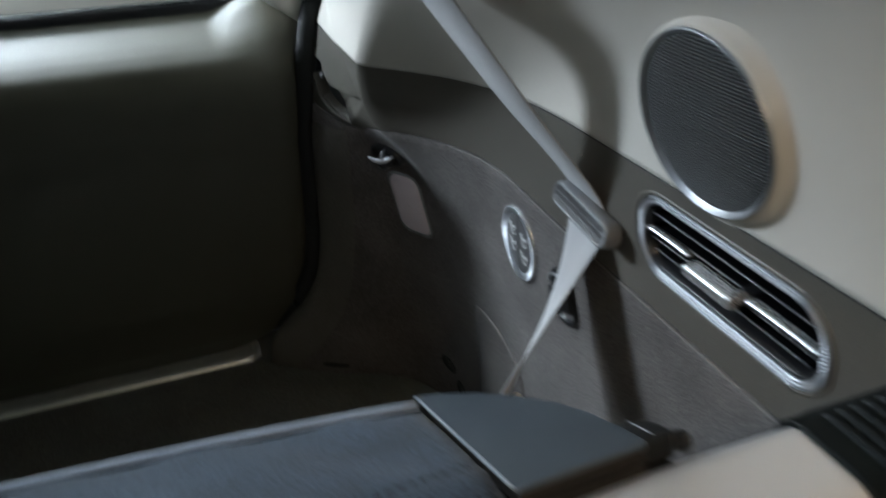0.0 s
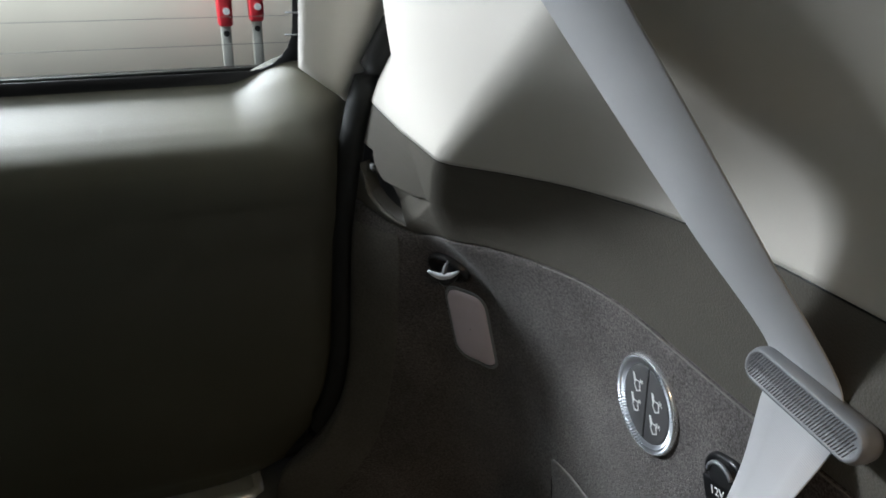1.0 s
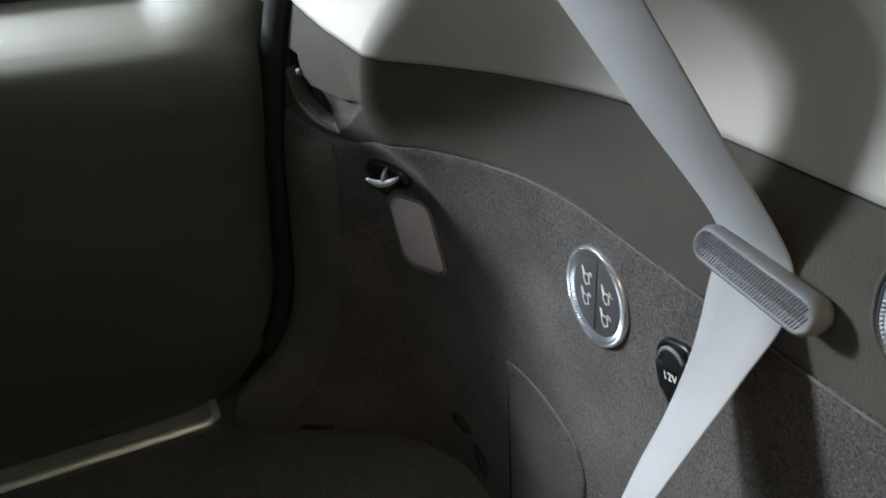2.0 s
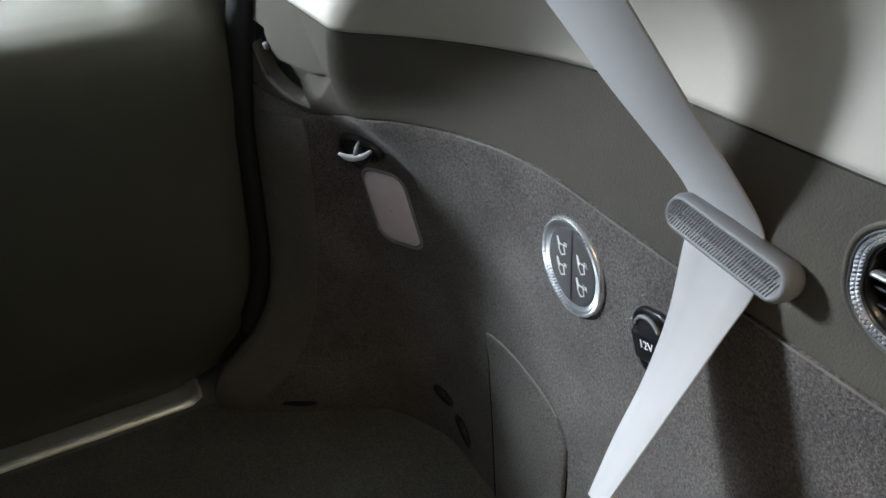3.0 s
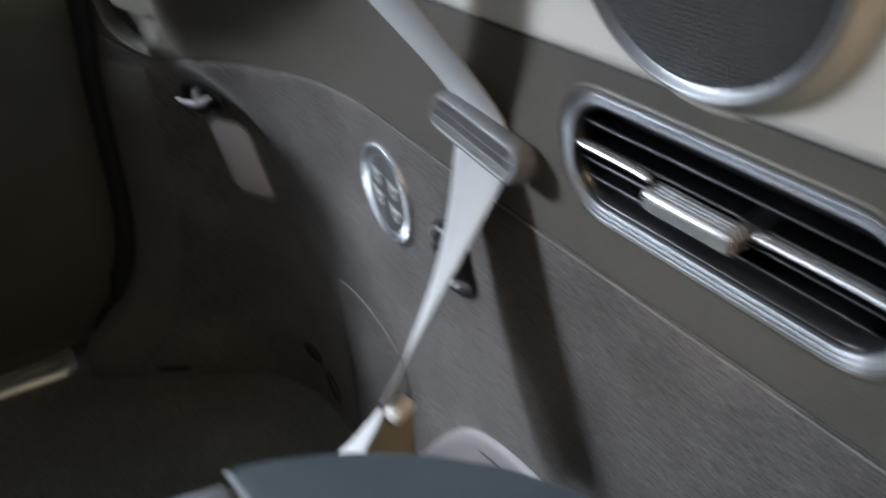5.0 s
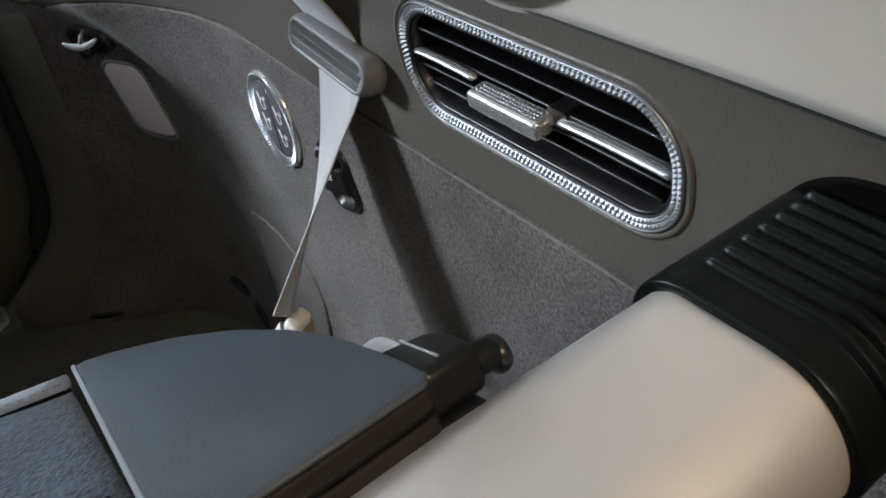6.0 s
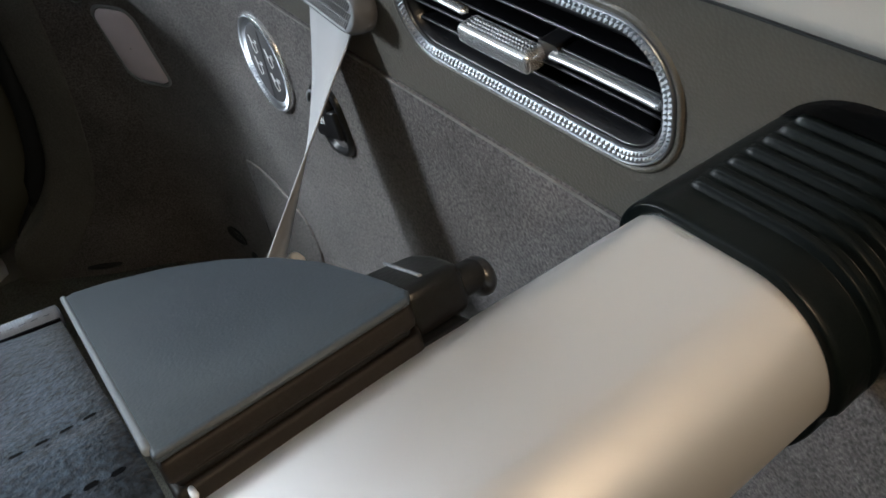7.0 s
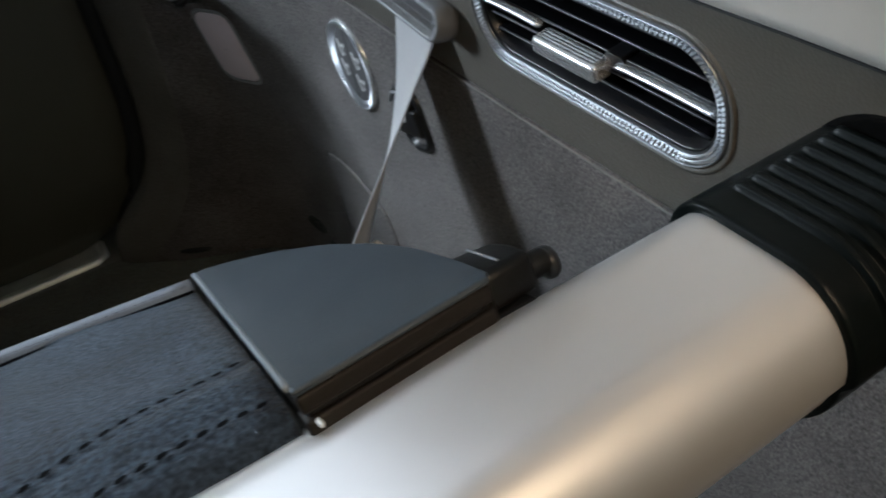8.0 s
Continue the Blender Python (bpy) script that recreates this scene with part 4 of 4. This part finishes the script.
# another dark oval laid on the lining, painting a slot in shade
slot_rows = [[wall_point(0.9535 + 0.0100 * u * k, 0.0275 + 0.0045 * v * k, 0.0026 + 0.001 * h) for u, v in ellipse(1, 1, 24)] for k, h in ((1.0, -2), (0.97, 1), (0.5, 1.4), (0.02, 1.4))]
part("base_slot_shade", grid("base_slot_shade", slot_rows, closed=True), RUBBER, side, "dark oval that stands in for the shade of a slot at the foot of the lining")
sill = empty("sill", (-0.3, 1.09, 0.0), "dark plastic loading sill with a steel scuff strip", "sill", "structure")
soften(part("sill_trim", prism("sill_trim", [(1.062, -0.02), (1.150, -0.02), (1.150, 0.010), (1.128, 0.014), (1.075, 0.004), (1.062, -0.002)], Matrix(((0, 0, 1, 0), (1, 0, 0, 0), (0, 1, 0, 0), (0, 0, 0, 1))), -0.96, 0.22), SILL, sill, "grey-brown plastic trim"), 0.002, 2)
strip_line = rounded(0.50, 0.019, 0.007, 5)
strip_m = Matrix.Translation((-0.423, 1.108, 0.0115)) @ Matrix.Rotation(radians(10.5), 4, "X")
strip = soften(part("scuff_strip", prism("scuff_strip", strip_line, strip_m, -0.002, 0.0025), STEEL, sill, "brushed steel scuff strip"), 0.001, 2)
part("strip_edge", ring("strip_edge", even(strip_line, 160), [(-0.0110, -0.005), (-0.0095, -0.0005), (-0.0040, 0.0040), (0.0, 0.0048), (0.0040, 0.0030)], strip_m), SCUFF, strip, "pale bevelled edge of the strip")

seal_path = []
for k in range(70):
    z = 1.0 - 0.85 * k / 69
    seal_path.append(edge_point(z) + Vector((-0.007, 0.015, 0)))
last = seal_path[-1]
for k in range(1, 16):
    a = radians(6 * k)
    seal_path.append(Vector((last.x - 0.115 * (1 - math.cos(a)), last.y + (1.140 - last.y) * math.sin(a) ** 2, last.z - 0.115 * math.sin(a))))
last = seal_path[-1]
seal_path += [Vector((last.x - 0.02 * k, last.y, last.z)) for k in range(1, 52)]
seal = part("weatherstrip", sweep("weatherstrip", seal_path, 0.0135, 14), RUBBER, None)
tagged(seal, "black rubber weatherstrip round the rear opening", "weatherstrip", kind="structure")

# ---- tailgate ----
gate = empty("tailgate", (-0.4, 1.1, 0.03), "closed dark plastic tailgate with a heated window", "tailgate")
G_Z = (0.02, 0.06, 0.15, 0.30, 0.42, 0.485, 0.520, 0.540, 0.553, 0.569, 0.586)
G_Y = (1.118, 1.100, 1.062, 1.018, 0.982, 0.959, 0.948, 0.951, 0.968, 1.002, 1.034)


def gate_right(z):
    """The right-hand edge of the gate lining, with its round lower corner."""
    if z >= 0.17:
        return 0.196
    return 0.066 + 0.13 * math.sqrt(max(0.0, 1 - ((0.17 - z) / 0.15) ** 2))


def gate_point(f, g):
    """f across from 0 to 1, g down the profile from 1 (window) to 0 (sill)."""
    z = float(np.interp(g, np.linspace(0, 1, len(G_Z)), G_Z))
    y = smooth_interp(g, np.linspace(0, 1, len(G_Z)), G_Y, 0.03)
    xr = gate_right(z)
    x = -0.97 + (xr + 0.97) * f
    d = max(0.0, 0.055 - (xr - x)) / 0.055
    low = max(0.0, 0.09 - z) / 0.09
    rise = min(1.0, max(0.0, (x - 0.075) / 0.075))
    z += 0.024 * rise * rise * (3 - 2 * rise) * min(1.0, max(0.0, (g - 0.70) / 0.2))
    return Vector((x, y + (0.042 + 0.045 * min(1.0, max(0.0, (z - 0.46) / 0.06))) * d * d + 0.01 * low * low, z + 0.018 * d * d * max(0.0, (g - 0.6) / 0.4)))


fs = list(np.linspace(0, 0.8, 30)) + list(np.linspace(0.805, 1, 46))
rows = [[gate_point(f, g) for g in np.linspace(0, 1, 90)] for f in fs]
solid(part("lining", grid("lining", rows), GATE, gate, "dark moulded plastic lining"), 0.012, -1.0)

# added plate, keeps garage light from showing through gaps beside the lining
stop_rows = [[Vector((x, 1.190 - 0.24 * z, z)) for z in np.linspace(-0.06, 0.60, 8)] for x in np.linspace(-1.0, 0.36, 8)]
solid(part("light_stop", grid("light_stop", stop_rows), DARK, gate, "dark plate added behind the lining to stop light at its gaps"), 0.01, 1.0)

# window: glass, black ceramic border, heater wires
TILT_Y = -0.24


def win(x, z, out=0.0):
    return Vector((x, 1.164 + TILT_Y * z + out, z))


w_line = even([(x - 0.40, z + 0.776) for x, z in rounded(0.556, 0.184, 0.055, 10)], 200)
window = part("window", mesh_of("window", [win(x, z) for x, z in w_line] + [win(x, z, 0.004) for x, z in w_line], [tuple(range(200)), tuple(range(200, 400))[::-1]] + [(k, 200 + k, 200 + (k + 1) % 200, (k + 1) % 200) for k in range(200)], False), glass, gate, "clear heated rear window")
window.visible_shadow = False
frit_rows = [[win(x, z, w) for x, z in inset(w_line, d)] for d, w in ((-0.03, 0.006), (-0.03, -0.003), (0.012, -0.003), (0.012, -0.001))]
part("ceramic_border", grid("ceramic_border", frit_rows, closed=True), BLACK, gate, "black ceramic border")
for k in range(9):
    z = 0.632 + 0.027 * k
    part("heater_wire", sweep("heater_wire", [win(-0.93 + 0.107 * i, z, -0.0015) for i in range(11)], 0.0003, 5), SILL, gate)
for k in range(5):
    z = 0.640 + 0.022 * k
    part("heater_tab", sweep("heater_tab", [win(0.136, z, -0.0045), win(0.152, z, -0.0045)], 0.0009, 5), GUIDE, gate)

# beige pillar trim of the gate beside the window
rows = []
for k in range(40):
    f = k / 39
    row = []
    for j in range(14):
        g = j / 13
        x = 0.138 + 0.066 * g + 0.125 * f * g
        z0 = 0.617 - 0.050 * g
        z = z0 + (0.98 - z0) * f
        y = 1.150 - 0.24 * z - 0.022 * math.sin(math.pi * min(1.0, g * 0.9 + 0.12)) - 0.006
        row.append(Vector((x, y - 0.030 + 0.05 * max(0, g - 0.75), z)))
    rows.append(row)
solid(part("pillar_trim", grid("pillar_trim", rows), BEIGE, gate, "beige pillar trim"), 0.008, -1.0)

# ---- garage outside the rear window ----
gw = part("wall_garage", box("wall_garage", (-3.2, 1.95, -0.7), (3.2, 2.05, 2.4)), GARAGE, None)
tagged(gw, "cream boarded garage wall behind the car", "wall", kind="structure")
for k in range(12):
    gz0 = -0.6 + 0.25 * k
    soften(part("board", box("board", (-3.2, 1.935, gz0), (3.2, 1.951, gz0 + 0.246)), GARAGE, gw), 0.002, 2)
gf = part("ground", box("ground", (-8, -8, -0.75), (8, 8, -0.70)), CONCRETE, None)
tagged(gf, "concrete garage floor under the car", "ground", kind="structure")


def hung_tool(x, z):
    tool = empty("clamp", (x, 1.88, z), "hanging clamp with red grip and steel bar", "clamp", group="clamps on the garage wall")
    grip_line = [(-0.014, 0.0), (0.014, 0.0), (0.0155, 0.06), (0.014, 0.16), (-0.014, 0.16), (-0.0155, 0.06)]
    mm = Matrix(((1, 0, 0, x), (0, 0, -1, 1.87), (0, 1, 0, z), (0, 0, 0, 1)))
    soften(part("grip", prism("grip", grip_line, mm, -0.014, 0.014), RED, tool, "red plastic grip"), 0.006, 3)
    soften(part("bar", prism("bar", [(-0.010, -0.16), (0.010, -0.16), (0.010, 0.004), (-0.010, 0.004)], mm, -0.006, 0.006), STEEL, tool, "grey steel bar"), 0.002, 2)
    part("rivet", prism("rivet", ellipse(0.006, 0.006, 16), mm @ Matrix.Translation((0.0, -0.014, 0)), 0.004, 0.009), RUBBER, tool)
    part("screw", prism("screw", ellipse(0.007, 0.007, 16), mm @ Matrix.Translation((0.002, 0.030, 0)), 0.01, 0.0165), WHITE_MARK, tool)
    part("hanger", sweep("hanger", [(x, 1.86, z + 0.15), (x, 1.90, z + 0.16), (x, 1.94, z + 0.16)], 0.004), STEEL, tool)


hung_tool(0.181, 0.522)
hung_tool(0.243, 0.530)

# ---- plain shell that closes the car ----


def shell_wall(name, x0, x1, y0, y1, z0, z1, holes, label):
    """A wall slab in the plane x, with rectangular window openings (y0, y1, z0, z1)."""
    cuts_y = sorted({y0, y1, *[h[0] for h in holes], *[h[1] for h in holes]})
    cuts_z = sorted({z0, z1, *[h[2] for h in holes], *[h[3] for h in holes]})
    bm = bmesh.new()
    for a, b in zip(cuts_y, cuts_y[1:]):
        for c, d in zip(cuts_z, cuts_z[1:]):
            if any(h[0] <= (a + b) / 2 <= h[1] and h[2] <= (c + d) / 2 <= h[3] for h in holes):
                continue
            bmesh.ops.create_cube(bm, size=1.0, matrix=Matrix.Translation(((x0 + x1) / 2, (a + b) / 2, (c + d) / 2)) @ Matrix.Diagonal((x1 - x0, b - a, d - c, 1)))
    ob = part(name, bm, SHELL, None)
    return tagged(ob, label, "wall", kind="structure")


shell_wall("wall_opposite", -1.05, -0.98, -1.5, 1.15, -0.03, 1.02, [(-1.1, -0.15, 0.62, 0.92), (0.05, 0.62, 0.62, 0.92)], "plain beige side wall with two window openings")
shell_wall("wall_near", 0.36, 0.42, -1.5, -0.44, -0.03, 1.02, [(-1.1, -0.6, 0.62, 0.92)], "plain beige door wall in front")
front = part("wall_front", box("wall_front", (-1.05, -1.56, -0.03), (0.42, -1.5, 1.06)), SHELL, None)
tagged(front, "plain beige cabin end", "wall", kind="structure")
# unseen roof, its opening added to let the overhead fill through
ceiling_bm = bmesh.new()
for low, high in (((-1.05, -1.5, 1.005), (0.42, 0.13, 1.06)), ((-1.05, 0.55, 1.005), (0.42, 1.03, 1.06)), ((-1.05, 0.13, 1.005), (-0.76, 0.55, 1.06)), ((0.26, 0.13, 1.005), (0.42, 0.55, 1.06))):
    mid, size = [(a + b) / 2 for a, b in zip(low, high)], [b - a for a, b in zip(low, high)]
    bmesh.ops.create_cube(ceiling_bm, size=1.0, matrix=Matrix.Translation(mid) @ Matrix.Diagonal((*size, 1)))
ceiling = part("ceiling", ceiling_bm, HEADLINER, None)
tagged(ceiling, "beige cloth headliner with an added opening for the overhead fill lamp", "ceiling", kind="structure")
